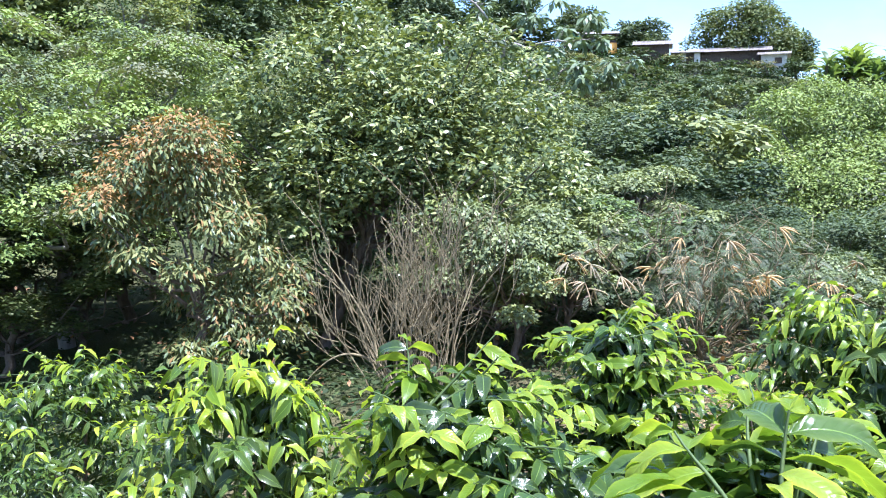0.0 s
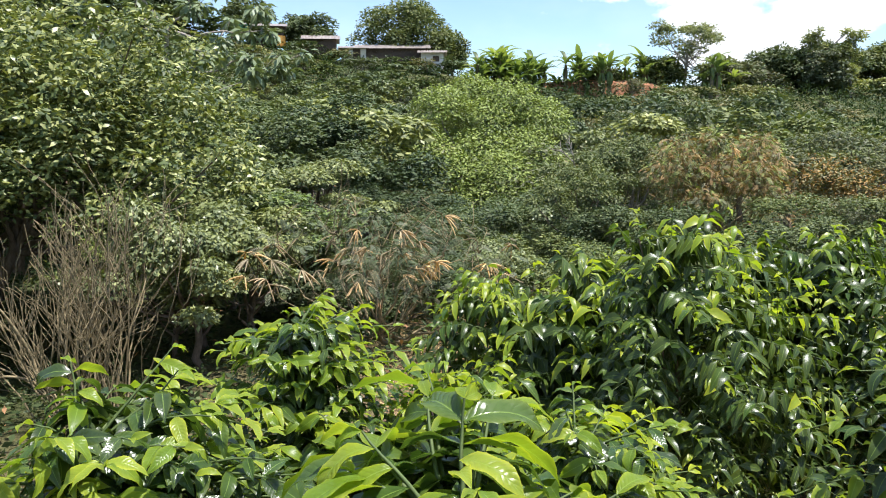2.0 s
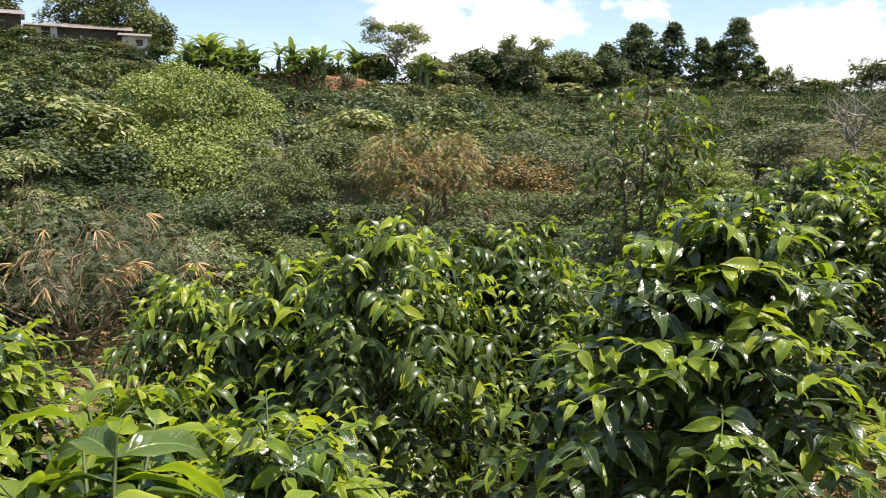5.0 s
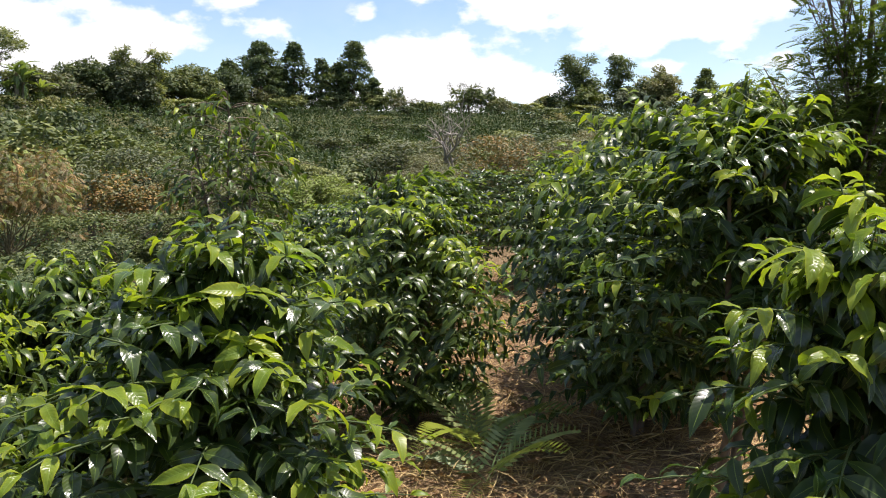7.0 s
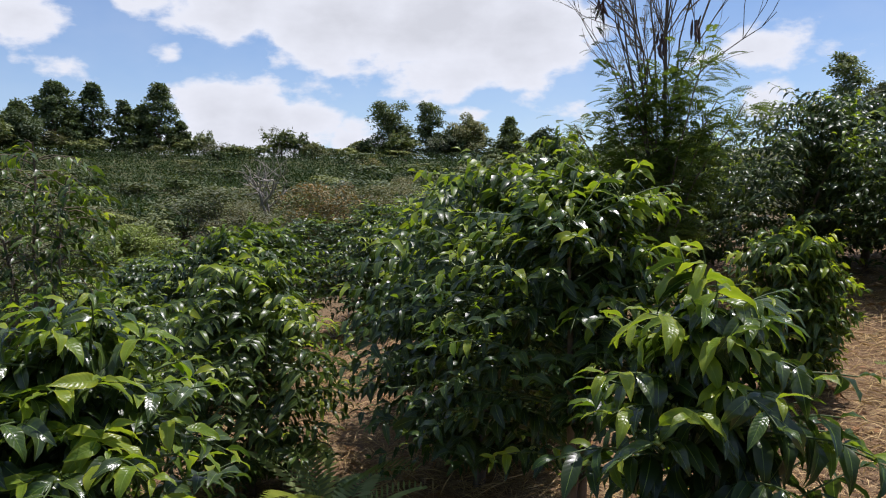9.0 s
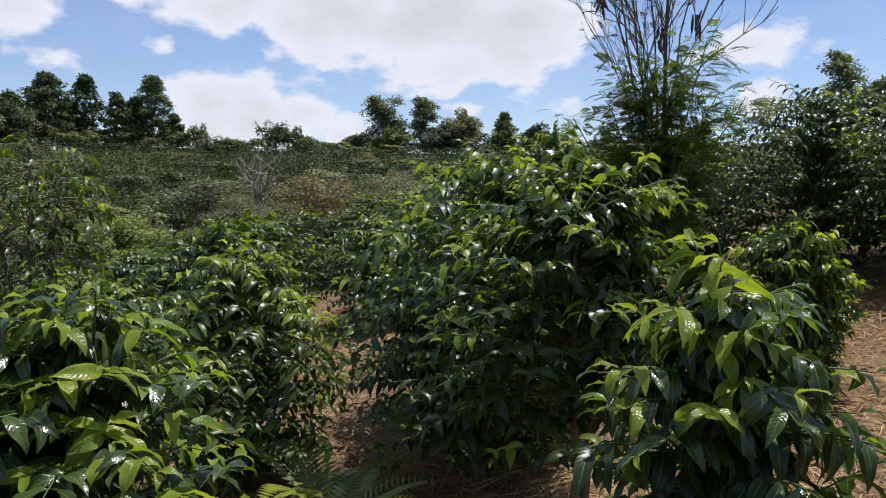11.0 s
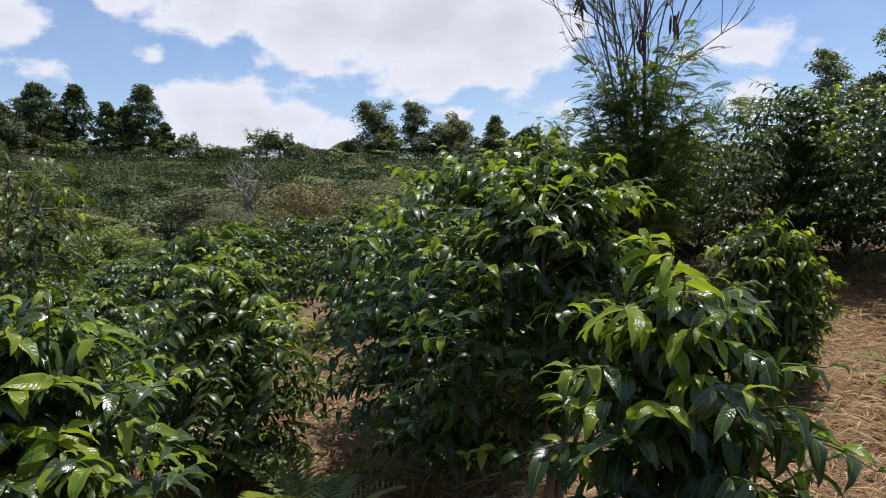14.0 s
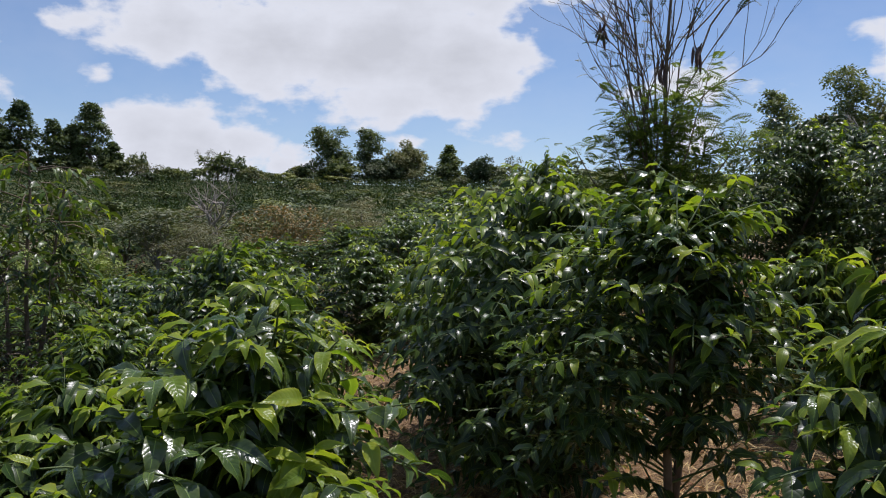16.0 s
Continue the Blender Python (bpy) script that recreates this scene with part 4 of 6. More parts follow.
FEATHER = pinnate(8, 0.24, 0.1)
FERN = pinnate(16, 0.24, 0.045, 1.1)


def pod_bundles(b, rg, spots, length, count=7, mat=0, low=-0.9, high=0.35):
    for p in spots:
        a0 = rg.uniform(0, 6.28)
        for k in range(count):
            a = a0 + rg.normal(0, 0.8)
            el = rg.uniform(low, high)
            t = np.linspace(0, 1, 5)[:, None]
            d = np.array([math.cos(a) * math.cos(el), math.sin(a) * math.cos(el), math.sin(el)])
            q = np.array(p) + d * t * length * rg.uniform(0.7, 1.15)
            q[:, 2:3] -= t * t * length * 0.35
            b.tube(q, np.array([0.2, 0.9, 1, 0.9, 0.25]) * length * 0.045, 4, mat)


def pod_shrub(az, r, span, el0, el1, seed, label, pods, leaf_mats, leaves=1500, shares=None):
    """A feathery shrub hung with bundles of dry tan pods."""
    rg = np.random.RandomState(seed)
    x, y = polar(az, r)
    z0 = gz(x, y)
    ob = thing("pod_shrub", (x, y, z0 - 0.05), label, "shrub")
    w = r * math.tan(radians(span)) / 2
    zb, zt = 1.7 + r * math.tan(radians(el0)) - z0, 1.7 + r * math.tan(radians(el1)) - z0
    c = dome_clumps(rg, (0, 0, (zb + zt) / 2), w, (zt - zb) / 2, 26, 0.3 * w, -0.9)
    b = Build()
    limb_tubes(b, rg, (0, 0, 0), (0, 0, max(0.3, zb)), c, 0.035, 0.9, 4)
    for p in c:
        for k in range(5):
            q = np.array(p[:3]) + np.cumsum(np.concatenate([[np.zeros(3)], rg.normal(0, 0.08, (4, 3)) + [0, 0, 0.05]]), 0)
            b.tube(q, np.linspace(0.007, 0.0025, 5), 3, cap=False)
    part("stem", b.mesh("stem", [M_DRYWOOD]), ob)
    m = crown_frames(rg, c, leaves, 0.11, 0.5, 0.8)
    b = Build()
    pick = rg.choice(len(leaf_mats), leaves, p=shares)
    for i in range(len(leaf_mats)):
        b.leaves(FEATHER, m[pick == i], i)
    part("foliage", b.mesh("foliage", leaf_mats), ob, kind="stuff")
    toward = np.array([-x, -y]) / math.hypot(x, y)
    for i in range(pods):
        s = rg.uniform(-1, 1) * 0.9
        zc = zb + (zt - zb) * (0.4 + 0.6 * (1 - 0.6 * s * s) * rg.uniform(0.1, 1))
        side = np.array([toward[1], -toward[0]]) * s * w
        p = (*(side + toward * w * rg.uniform(0.1, 0.6)), zc)
        c1 = Build()
        pod_bundles(c1, rg, [p], (0.15 if r < 9 else 0.12), rg.randint(5, 10), 0, -0.9 if r < 9 else -1.4, 0.3 if r < 9 else -0.1)
        part("pod_bundle", c1.mesh("pod_bundle", [M_FERNDRY]), ob, "bundle of dry tan seed pods", "stuff")


def feather_tree():
    """Slender legume tree: a fan of wand-like stems, bare and forking above, feather leaves below and on one side, hanging brown pods."""
    rg = np.random.RandomState(71)
    x, y = 7.05, -0.48
    z0 = gz(x, y)
    ob = thing("feather_leaf_tree", (x, y, z0 - 0.05), "slender tree with feathery green leaves and bare upper stems", "tree")
    leaf, dark = [], []

    def twig(b, p, d, ln, rad, depth, bare):
        n = 7
        q = [np.array(p, float)]
        for i in range(n):
            d = d + rg.normal(0, 0.1, 3) + [0, 0, 0.03]
            d = d / np.linalg.norm(d)
            q.append(q[-1] + d * ln / n)
        b.tube(np.array(q), np.linspace(rad, max(0.0016, rad * 0.4), n + 1), 4 if depth == 0 else 3, cap=False)
        if depth < 2:
            for k in range(3 if depth == 0 else 2):
                e = d + rg.normal(0, 0.3, 3) * [1, 1, 0.5]
                twig(b, q[rg.randint(2, n)], e / np.linalg.norm(e), ln * rg.uniform(0.45, 0.75), rad * 0.6, depth + 1, bare)
        if not bare:
            for k in range(1):
                dark.append((q[rg.randint(2, n + 1)], d + rg.normal(0, 0.7, 3), rg.uniform(0.09, 0.16)))

    # stems: sideways reach of the top, depth, height, feather leaves, where these end, bare forks
    for sy, sx, h, count, stop, forks in [(-0.5, 0.1, 1.9, 75, 1.9, 0), (-0.32, -0.2, 2.05, 85, 2.05, 0), (-0.14, 0.25, 1.9, 70, 1.9, 0), (-0.62, -0.1, 1.7, 60, 1.7, 0),
                                          (0.3, 0.1, 1.75, 60, 1.75, 0), (0.48, -0.1, 1.7, 60, 1.7, 0), (0.12, -0.1, 1.85, 60, 1.85, 0),
                                          (-0.1, 0.0, 4.3, 36, 2.1, 8), (0.12, 0.2, 3.6, 40, 2.0, 6), (0.34, -0.2, 3.5, 46, 1.95, 9), (0.5, 0.1, 3.2, 44, 1.85, 8), (0.68, 0.0, 3.4, 20, 1.8, 8), (-0.6, 0.1, 3.4, 12, 2.0, 6)]:
        b = Build()
        t = np.linspace(0, 1, 14)[:, None]
        p = np.array([rg.uniform(-0.08, 0.08), rg.uniform(-0.06, 0.06), 0]) + np.array([sx, sy, h]) * np.concatenate([t ** 2.1, t ** 2.1, t], 1)
        p[2:] += np.cumsum(rg.normal(0, 0.02, (12, 3)), 0)
        b.tube(p, np.linspace(0.026 if h > 4 else 0.013, 0.0035, 14), 6)
        for k in range(forks):
            f = rg.randint(6, 13)
            e = np.array([rg.normal(0, 0.3), sy * 0.9 + rg.normal(0, 0.36), 1.0])
            twig(b, p[f], e / np.linalg.norm(e), rg.uniform(0.5, 1.1), 0.0065, 0, f > 8 or rg.rand() < 0.5)
        part("stem", b.mesh("stem", [M_BARK]), ob)
        for k in range(count):
            f = rg.uniform(0.3, 1.0) * stop / h
            at = np.array([np.interp(f, t[:, 0], p[:, c]) for c in range(3)])
            a = rg.uniform(0, 6.28)
            d = np.array([math.cos(a), math.sin(a) * 1.2, rg.uniform(0.2, 0.9)])
            ln = rg.uniform(0.04, 0.26)
            for c in range(3):
                leaf.append((at + d * ln * (0.4 + 0.3 * c), d * [1, 1, 0.4] + rg.normal(0, 0.7, 3) * [1, 1, 0.5], 0.18 * rg.uniform(0.65, 1.2)))
    # one long arching wand
    b = Build()
    t = np.linspace(0, 1, 12)[:, None]
    b.tube(np.array([0, -0.3, 2.3]) + np.concatenate([0 * t, -1.15 * t, 1.25 * t ** 0.6], 1), np.linspace(0.008, 0.002, 12), 4)
    part("stem", b.mesh("stem", [M_BARK]), ob)
    b = Build()
    for group, mat in ((leaf, 0), (dark, 1)):
        b.leaves(FEATHER, frames([l[0] for l in group], [l[1] for l in group], rg.normal(0, 0.4, (len(group), 3)) + [0, 0, 1], [l[2] for l in group]), mat)
    part("foliage", b.mesh("foliage", [M_FEATHER, M_TDARK]), ob, kind="stuff")
    for dx, dy, z in [(0.0, -0.04, 3.2 - z0), (-0.1, -0.3, 3.3 - z0), (0.05, 0.42, 3.55 - z0)]:
        for k in range(9):
            c = Build()
            q = np.array([dx, dy, z]) + rg.normal(0, 0.022, 3) - [0, 0, rg.uniform(0, 0.12)]
            e = q + [rg.normal(0, 0.03), rg.normal(0, 0.03), -rg.uniform(0.08, 0.16)]
            c.tube(np.linspace(q, e, 4), [0.004, 0.011, 0.011, 0.003], 4)
            part("pod", c.mesh("pod", [M_BROWNPOD]), ob, "hanging dark brown pod")
        c = Build()
        c.tube(np.array([[dx, dy, z - 0.15], [dx * 0.7, dy * 0.8, z + 0.16]]), [0.003, 0.004], 4)
        part("pod_stalk", c.mesh("pod_stalk", [M_BROWNPOD]), ob)


M_BROWNPOD = plain_material("brown_pod", [(0.3, (0.07, 0.035, 0.03)), (0.8, (0.22, 0.13, 0.1))], 30, 0.7, 0.2)
big_tree()
rust_tree()
layered_tree(-25.0, 11.8, -2.6, 8.8, 3.6, 45, "wide shade tree with layered light green foliage")
layered_tree(-40.0, 11.5, -4.0, 7.5, 3.8, 47, "wide shade tree with layered light green foliage")
lime_tree()
dry_bush()
pod_shrub(17.5, 7.6, 19, -12, -3.2, 55, "feathery shrub hung with tan seed pods", 34, [M_TGREY, M_TBROWN, M_TGREEN], 1500, [0.4, 0.15, 0.45])
pod_shrub(40.5, 12.5, 10, -5, 1.0, 57, "yellowing shrub with dry tan leaf bundles", 40, [M_RUSTY, M_TLIME, M_TGREY], 5200, [0.45, 0.25, 0.3])
feather_tree()


def tall_thin_coffee():
    """An old coffee tree: thin drooping branches strung with cherries, nearly bare below, a light leafy head on top."""
    rg = np.random.RandomState(75)
    x, y = 4.95, 3.42
    z0 = gz(x, y)
    h = 2.34 - z0
    ob = thing("old_coffee_tree", (x, y, z0 - 0.03), "tall sparse coffee tree with green cherries on bare branches", "coffee tree")
    leaves, berries = [], []
    for s in range(3):
        t = np.linspace(0, 1, 10)
        hs = h * (0.96, 0.86, 0.78)[s]
        ax = np.stack([(0.02, 0.16, -0.18)[s] * t ** 1.3, (0.0, -0.14, 0.12)[s] * t ** 1.3, t * hs], 1)
        ax[1:-1, :2] += rg.normal(0, 0.012, (8, 2))
        b = Build()
        b.tube(ax, np.linspace(0.022, 0.006, 10), 6)
        part("stem", b.mesh("stem", [M_BARK]), ob)
        b = Build()
        for k in range(58):
            f = rg.uniform(0.3, 0.99)
            a = rg.uniform(0, 6.28)
            ln = rg.uniform(0.3, 0.62) * (1.15 - 0.5 * f)
            u = np.linspace(0, 1, 8)[:, None]
            at = np.array([np.interp(f, t, ax[:, c]) for c in range(3)])
            q = at + ln * np.concatenate([math.cos(a) * u, math.sin(a) * u, 0.45 * u - rg.uniform(0.4, 1.1) * u * u], 1)
            q[1:] += np.cumsum(rg.normal(0, 0.008, (7, 3)), 0)
            b.tube(q, np.linspace(0.0045, 0.0015, 8), 4, cap=False)
            topmost = f > 0.72
            if not topmost:
                berries += [q[i] for i in range(2, 7) if rg.rand() < 0.6]
            for i in range(3, 8):
                for sg in (-1, 1):
                    if rg.rand() < (0.85 if topmost else 0.3 if i > 5 else 0.12):
                        leaves.append((q[i], (math.cos(a) * 0.6 - math.sin(a) * sg * 0.8, math.sin(a) * 0.6 + math.cos(a) * sg * 0.8, rg.uniform(-0.8, 0.3)), rg.uniform(0.08, 0.125), (2 if rg.rand() < 0.12 else 1 if rg.rand() < 0.25 else 0) if topmost else 0 if rg.rand() < 0.9 else 1))
        part("branch", b.mesh("branch", [M_BARK]), ob, kind="stuff")
    m = frames([l[0] for l in leaves], [l[1] for l in leaves], rg.normal(0, 0.25, (len(leaves), 3)) + [0, 0, 1], [l[2] for l in leaves])
    age = np.array([l[3] for l in leaves])
    b = Build()
    for k in range(3):
        b.leaves(MID_LEAF, m[age == k], k)
    part("foliage", b.mesh("foliage", [M_OLD, M_MID, M_NEW]), ob, kind="stuff")
    c = Build()
    c.leaves(BERRY, berry_frames(rg, berries, 0.009))
    part("fruit", c.mesh("fruit", [M_CHERRY]), ob, "clusters of unripe yellow-green coffee cherries", "stuff")


tall_thin_coffee()

# scattered valley trees and scrub
rf = random.Random(77)
BLOCK = [(-4, 9.8, 2.4), (-17, 8.2, 1.6), (-2.6, 7.0, 1.3), (17.5, 7.6, 1.7), (40.5, 12.5, 1.6), (24, 21, 2.4)]
done = []
for i in range(7000):
    az, r = rf.uniform(-42, 97), 10 + 58 * rf.random() ** 1.3
    if len(done) > 330:
        break
    if (az > 45 and r < 13 + (az - 45) * 0.12) or (az > 48 and r > 48):
        continue
    x, y = polar(az, r)
    if (y < 4 and r < 12.5) or (az < 5 and r < 14):
        continue
    if any(math.hypot(x - polar(a, q)[0], y - polar(a, q)[1]) < w for a, q, w in BLOCK):
        continue
    if (abs(az - 40.5) < 8 and r < 13.5) or (abs(az - 24.5) < 6.5 and r < 21) or (8 < az < 20 and r < 18) or (abs(az - 59) < 6 and r < 27):
        continue
    gap = (2.1 if 6 < az < 48 else 1.6) + r * 0.045
    if any((x - u) ** 2 + (y - v) ** 2 < gap * gap for u, v in done):
        continue
    if 6 < az < 62 and r < 19:
        h = rf.uniform(1.3, 2.3)
    elif az < 6:
        h = rf.uniform(2.4, 3.8) if r > 14 else rf.uniform(1.6, 2.6)
    elif az > 48:
        h = rf.uniform(1.0, 1.9) * (1 if az < 70 else 0.9)
    else:
        h = (rf.uniform(1.2, 1.9) if rf.random() < 0.35 else rf.uniform(2.9, 4.2)) * (1 if r < 40 else 0.75)
    done.append((x, y))
    if az < 6:
        k = rf.choice([0, 5, 0, 6, 11, 2, 4])
    elif az < 48:
        k = rf.choice([0, 1, 2, 7, 8, 6, 5, 0])
    else:
        k = rf.choice([1, 3, 7, 9, 1, 2])
    forest_tree(x, y, h, h * rf.uniform(0.55, 0.8) + (0.3 if az > 48 else 0), k, rf.uniform(0, 360))
for az, r, h, w, k in [(9.5, 15, 3.0, 2.6, 0), (13, 17, 3.3, 2.8, 11), (16.5, 19, 3.3, 2.9, 2), (18.0, 14.5, 1.6, 1.6, 6), (32.5, 19, 2.4, 2.2, 7), (34.5, 17, 2.0, 2.0, 1), (35.5, 24, 3.0, 2.8, 2), (27.5, 15.5, 1.0, 1.6, 0), (23, 15.0, 1.0, 1.6, 5), (12, 12.5, 1.9, 1.8, 2), (64.3, 26, 2.3, 2.2, 1), (67.8, 28, 2.0, 2.2, 3), (62.0, 30, 2.0, 2.4, 2), (70.0, 25, 1.6, 1.8, 0), (54.5, 24, 2.0, 2.0, 1), (51, 20, 1.8, 1.8, 7)]:
    x, y = polar(az, r)
    forest_tree(x, y, h, w, k, az * 40)
# dense dark trees that shade the valley floor
for az, r, h, w in [(-28, 12.5, 3.0, 2.5), (-21.5, 13.0, 3.3, 2.6), (-13, 13.0, 3.2, 2.6), (-33, 11.5, 2.7, 2.2), (-7, 13.0, 3.0, 2.4), (5.5, 9.0, 1.7, 1.4), (7.5, 11.0, 2.1, 1.8), (11, 10.2, 1.7, 1.5), (0, 12.5, 2.6, 2.2), (5.4, 7.9, 1.9, 1.1), (8.2, 8.6, 1.7, 1.2), (3.6, 8.6, 1.6, 1.0), (-24, 11.5, 1.4, 1.5), (-28.5, 10.8, 1.7, 1.7)]:
    x, y = polar(az, r)
    forest_tree(x, y, h, w, rf.choice([5, 11]) if az < 2 else rf.choice([2, 4, 8]), rf.uniform(0, 360))
# low dark shrubs on the valley floor
for az, r, h, w, k in [(21, 10.5, 1.5, 1.2, 5), (25, 11.5, 1.6, 1.3, 5), (29, 10.5, 1.5, 1.2, 0), (33, 10.8, 1.5, 1.2, 11), (27, 13.2, 1.7, 1.4, 5), (22, 13, 1.7, 1.4, 0), (31, 13.5, 1.7, 1.4, 2), (36, 10.5, 1.4, 1.1, 5),
                       (14, 9.8, 1.4, 1.1, 0), (20, 8.9, 1.3, 1.0, 5), (44, 10, 1.3, 1.1, 0), (48, 11, 1.3, 1.1, 5), (38, 9, 1.2, 1.0, 0), (32, 9, 1.2, 1.0, 5), (26, 9.2, 1.2, 1.0, 2), (52, 11.5, 1.3, 1.2, 1), (41, 8.2, 1.0, 0.9, 5)]:
    x, y = polar(az, r)
    forest_tree(x, y, h, w, k, rf.uniform(0, 360), h * 0.42)
# trees and scrub that climb towards the crest houses
far_done = []
for i in range(1500):
    az, r = rf.uniform(-6, 47), rf.uniform(44, 84)
    x, y = polar(az, r)
    if len(far_done) > 150:
        break
    if any((x - u) ** 2 + (y - v) ** 2 < 11 for u, v in far_done):
        continue
    far_done.append((x, y))
    forest_tree(x, y, rf.uniform(1.5, 3.2) * (1 if r < 72 else 0.7), rf.uniform(1.5, 2.8), rf.choice([0, 1, 2, 3, 5, 7, 8, 11, 0, 5]), rf.uniform(0, 360))
# rounded pale scrub on the far slope
for az, r, h, w, seed in [(57.6, 19, 1.25, 0.85, 207), (59.4, 19, 1.2, 0.8, 208)]:
    rg = np.random.RandomState(seed)
    tree("rounded_shrub", polar(az, r), "rounded pale green shrub on the slope", "shrub", dome_clumps(rg, (0, 0, h * 0.48), w, h * 0.5, 60, w * 0.24, -0.9), 16000, 0.06,
         [M_TGREY, M_TLIME], CARD_LEAF, seed, 0.04, M_BARK, 0.3, 0.9, 0.4, [0.15, 0.85])


# leaf colour kept very dark to stand for shade inside thick growth
M_UNDERSHADE = lm("shaded_undergrowth_leaf", (0.026, 0.044, 0.018), (0.068, 0.09, 0.034), rough=0.6, spec=0.15)


def undergrowth():
    """Low leafy growth between the trees, most leaves coloured dark for the shade there."""
    rg = np.random.RandomState(79)
    n = 120000
    r, az = 4.4 + 34 * rg.rand(n) ** 1.25, rg.uniform(-42, 98, n)
    keep = ~((az < 3) & (r > 9.5) & (r < 15) & (rg.rand(n) < 0.6)) & ~((az > 12) & (r < 6.5)) & ~((az > 48) & (r < 9)) & ~((az > 62) & (r < 11)) & ~((az > 75) & (r < 14))
    r, az = r[keep], np.radians(az[keep])
    x, y = r * np.sin(az), r * np.cos(az)
    n = len(r)
    hump = 0.22 + 0.2 * np.sin(x * 1.9 + 1) * np.sin(y * 1.6) + 0.15 * np.sin(x * 4.1) * np.sin(y * 3.7)
    z = ground_z(x, y) + hump * rg.uniform(0.1, 1.2, n)
    d = rg.normal(0, 1, (n, 3))
    m = frames(np.c_[x, y, z], d * [1, 1, 0.4], rg.normal(0, 0.5, (n, 3)) + [0, 0, 1], rg.uniform(0.045, 0.11, n) * (0.7 + r * 0.03))
    b = Build()
    k = rg.rand(n)
    for i, (lo, hi) in enumerate([(0, 0.78), (0.78, 0.9), (0.9, 0.96), (0.96, 1)]):
        b.leaves(CARD_LEAF, m[(k >= lo) & (k < hi)], i)
    tagged(new("undergrowth", b.mesh("undergrowth", [M_UNDERSHADE, M_TDARK, M_TGREEN, M_DEADLEAF])), "dense low leafy undergrowth in the valley", "undergrowth", kind="stuff")


undergrowth()
# scrub scattered over the far hillside
for i in range(110):
    az, r = rf.uniform(40, 97), rf.uniform(34, 128)
    if r < float(np.interp(az, *zip(*RIDGE))) - 3:
        x, y = polar(az, r)
        forest_tree(x, y, rf.uniform(1.2, 2.6), rf.uniform(1.5, 3.2), rf.choice([1, 3, 2, 0, 5, 0, 2]), rf.uniform(0, 360))

# hedge of scrub along the crest
for i in range(60):
    az = 41 + 56 * (i + rf.random()) / 60
    r = float(np.interp(az, *zip(*RIDGE))) - rf.uniform(1.5, 6)
    x, y = polar(az, r)
    h = rf.choice([1.6, 2.2, 2.8, 3.6, 4.6]) * rf.uniform(0.85, 1.15) * r / 110
    forest_tree(x, y, h, rf.uniform(1.6, 3.6), rf.choice([2, 8, 0, 5, 6, 11, 1, 3]), rf.uniform(0, 360), h * 0.2)


# dry rust-brown shrub behind the coffee rows
def brown_shrub(az, r, h, w, seed):
    rg = np.random.RandomState(seed)
    tree("dry_shrub", polar(az, r), "dry rust-brown shrub behind the coffee rows", "shrub", dome_clumps(rg, (0, 0, h * 0.55), w, h * 0.45, 22, w * 0.34, -0.8), 5000, 0.055,
         [M_RUSTY, M_TGREY], CARD_LEAF, seed, 0.03, M_DRYWOOD, 0.4, 0.9, 0.8, [0.45, 0.55])


brown_shrub(71.5, 14.0, 1.35, 0.6, 201)
brown_shrub(73.0, 15.0, 1.2, 0.6, 202)
brown_shrub(47.5, 13.5, 1.3, 0.7, 203)


# ---- coffee on the far hillside ----
def hillside_coffee():
    rg = np.random.RandomState(81)
    pts = []
    for r in np.arange(36, 131, 2.2):
        for az in np.arange(-32, 97, math.degrees(1.7 / r)):
            rid = float(np.interp(az, *zip(*RIDGE)))
            if r > rid - 1 or (az < 46 and r < 72) or rg.rand() < 0.1:
                continue
            rr = r + rg.normal(0, 0.75) + 1.6 * math.sin(az * 0.33)
            x, y = polar(az + rg.normal(0, 0.15), rr)
            pts.append((x, y))
    p = np.array(pts)
    z = ground_z(p[:, 0], p[:, 1])
    # many low domes of leaf clumps
    n, k = len(p), 76
    d = rg.normal(0, 1, (n * k, 3))
    d /= np.linalg.norm(d, axis=1, keepdims=True)
    d[:, 2] = np.abs(d[:, 2])
    s = np.repeat(rg.uniform(0.85, 1.6, n), k)
    pos = np.repeat(np.c_[p, z + 0.25], k, 0) + d * (s * rg.uniform(0.7, 1.05, n * k))[:, None] * [0.78, 0.78, 1.0]
    out = d + rg.normal(0, 0.4, d.shape)
    out[:, 2] -= 0.5
    m = frames(pos, out, d * 1.4 + [0, 0, 0.5], 0.3 * rg.uniform(0.7, 1.3, n * k))
    b = Build()
    pick = rg.rand(n * k)
    plant = np.repeat(rg.rand(n), k)
    kind = np.where(plant + 0.2 * pick < 0.85, 0, np.where(plant + 0.2 * pick < 1.1, 1, 2))
    for i in range(3):
        b.leaves(CARD_LEAF, m[kind == i], i)
    ob = new("hillside_coffee", b.mesh("hillside_coffee", [M_HILL, M_TGREEN, M_TBROWN]))
    tagged(ob, "rows of small dark green coffee shrubs covering the far hillside", "coffee rows", kind="stuff")


M_HILL = lm("hill_coffee_leaf", (0.034, 0.06, 0.02), (0.08, 0.112, 0.034), rough=0.65, spec=0.1)
hillside_coffee()


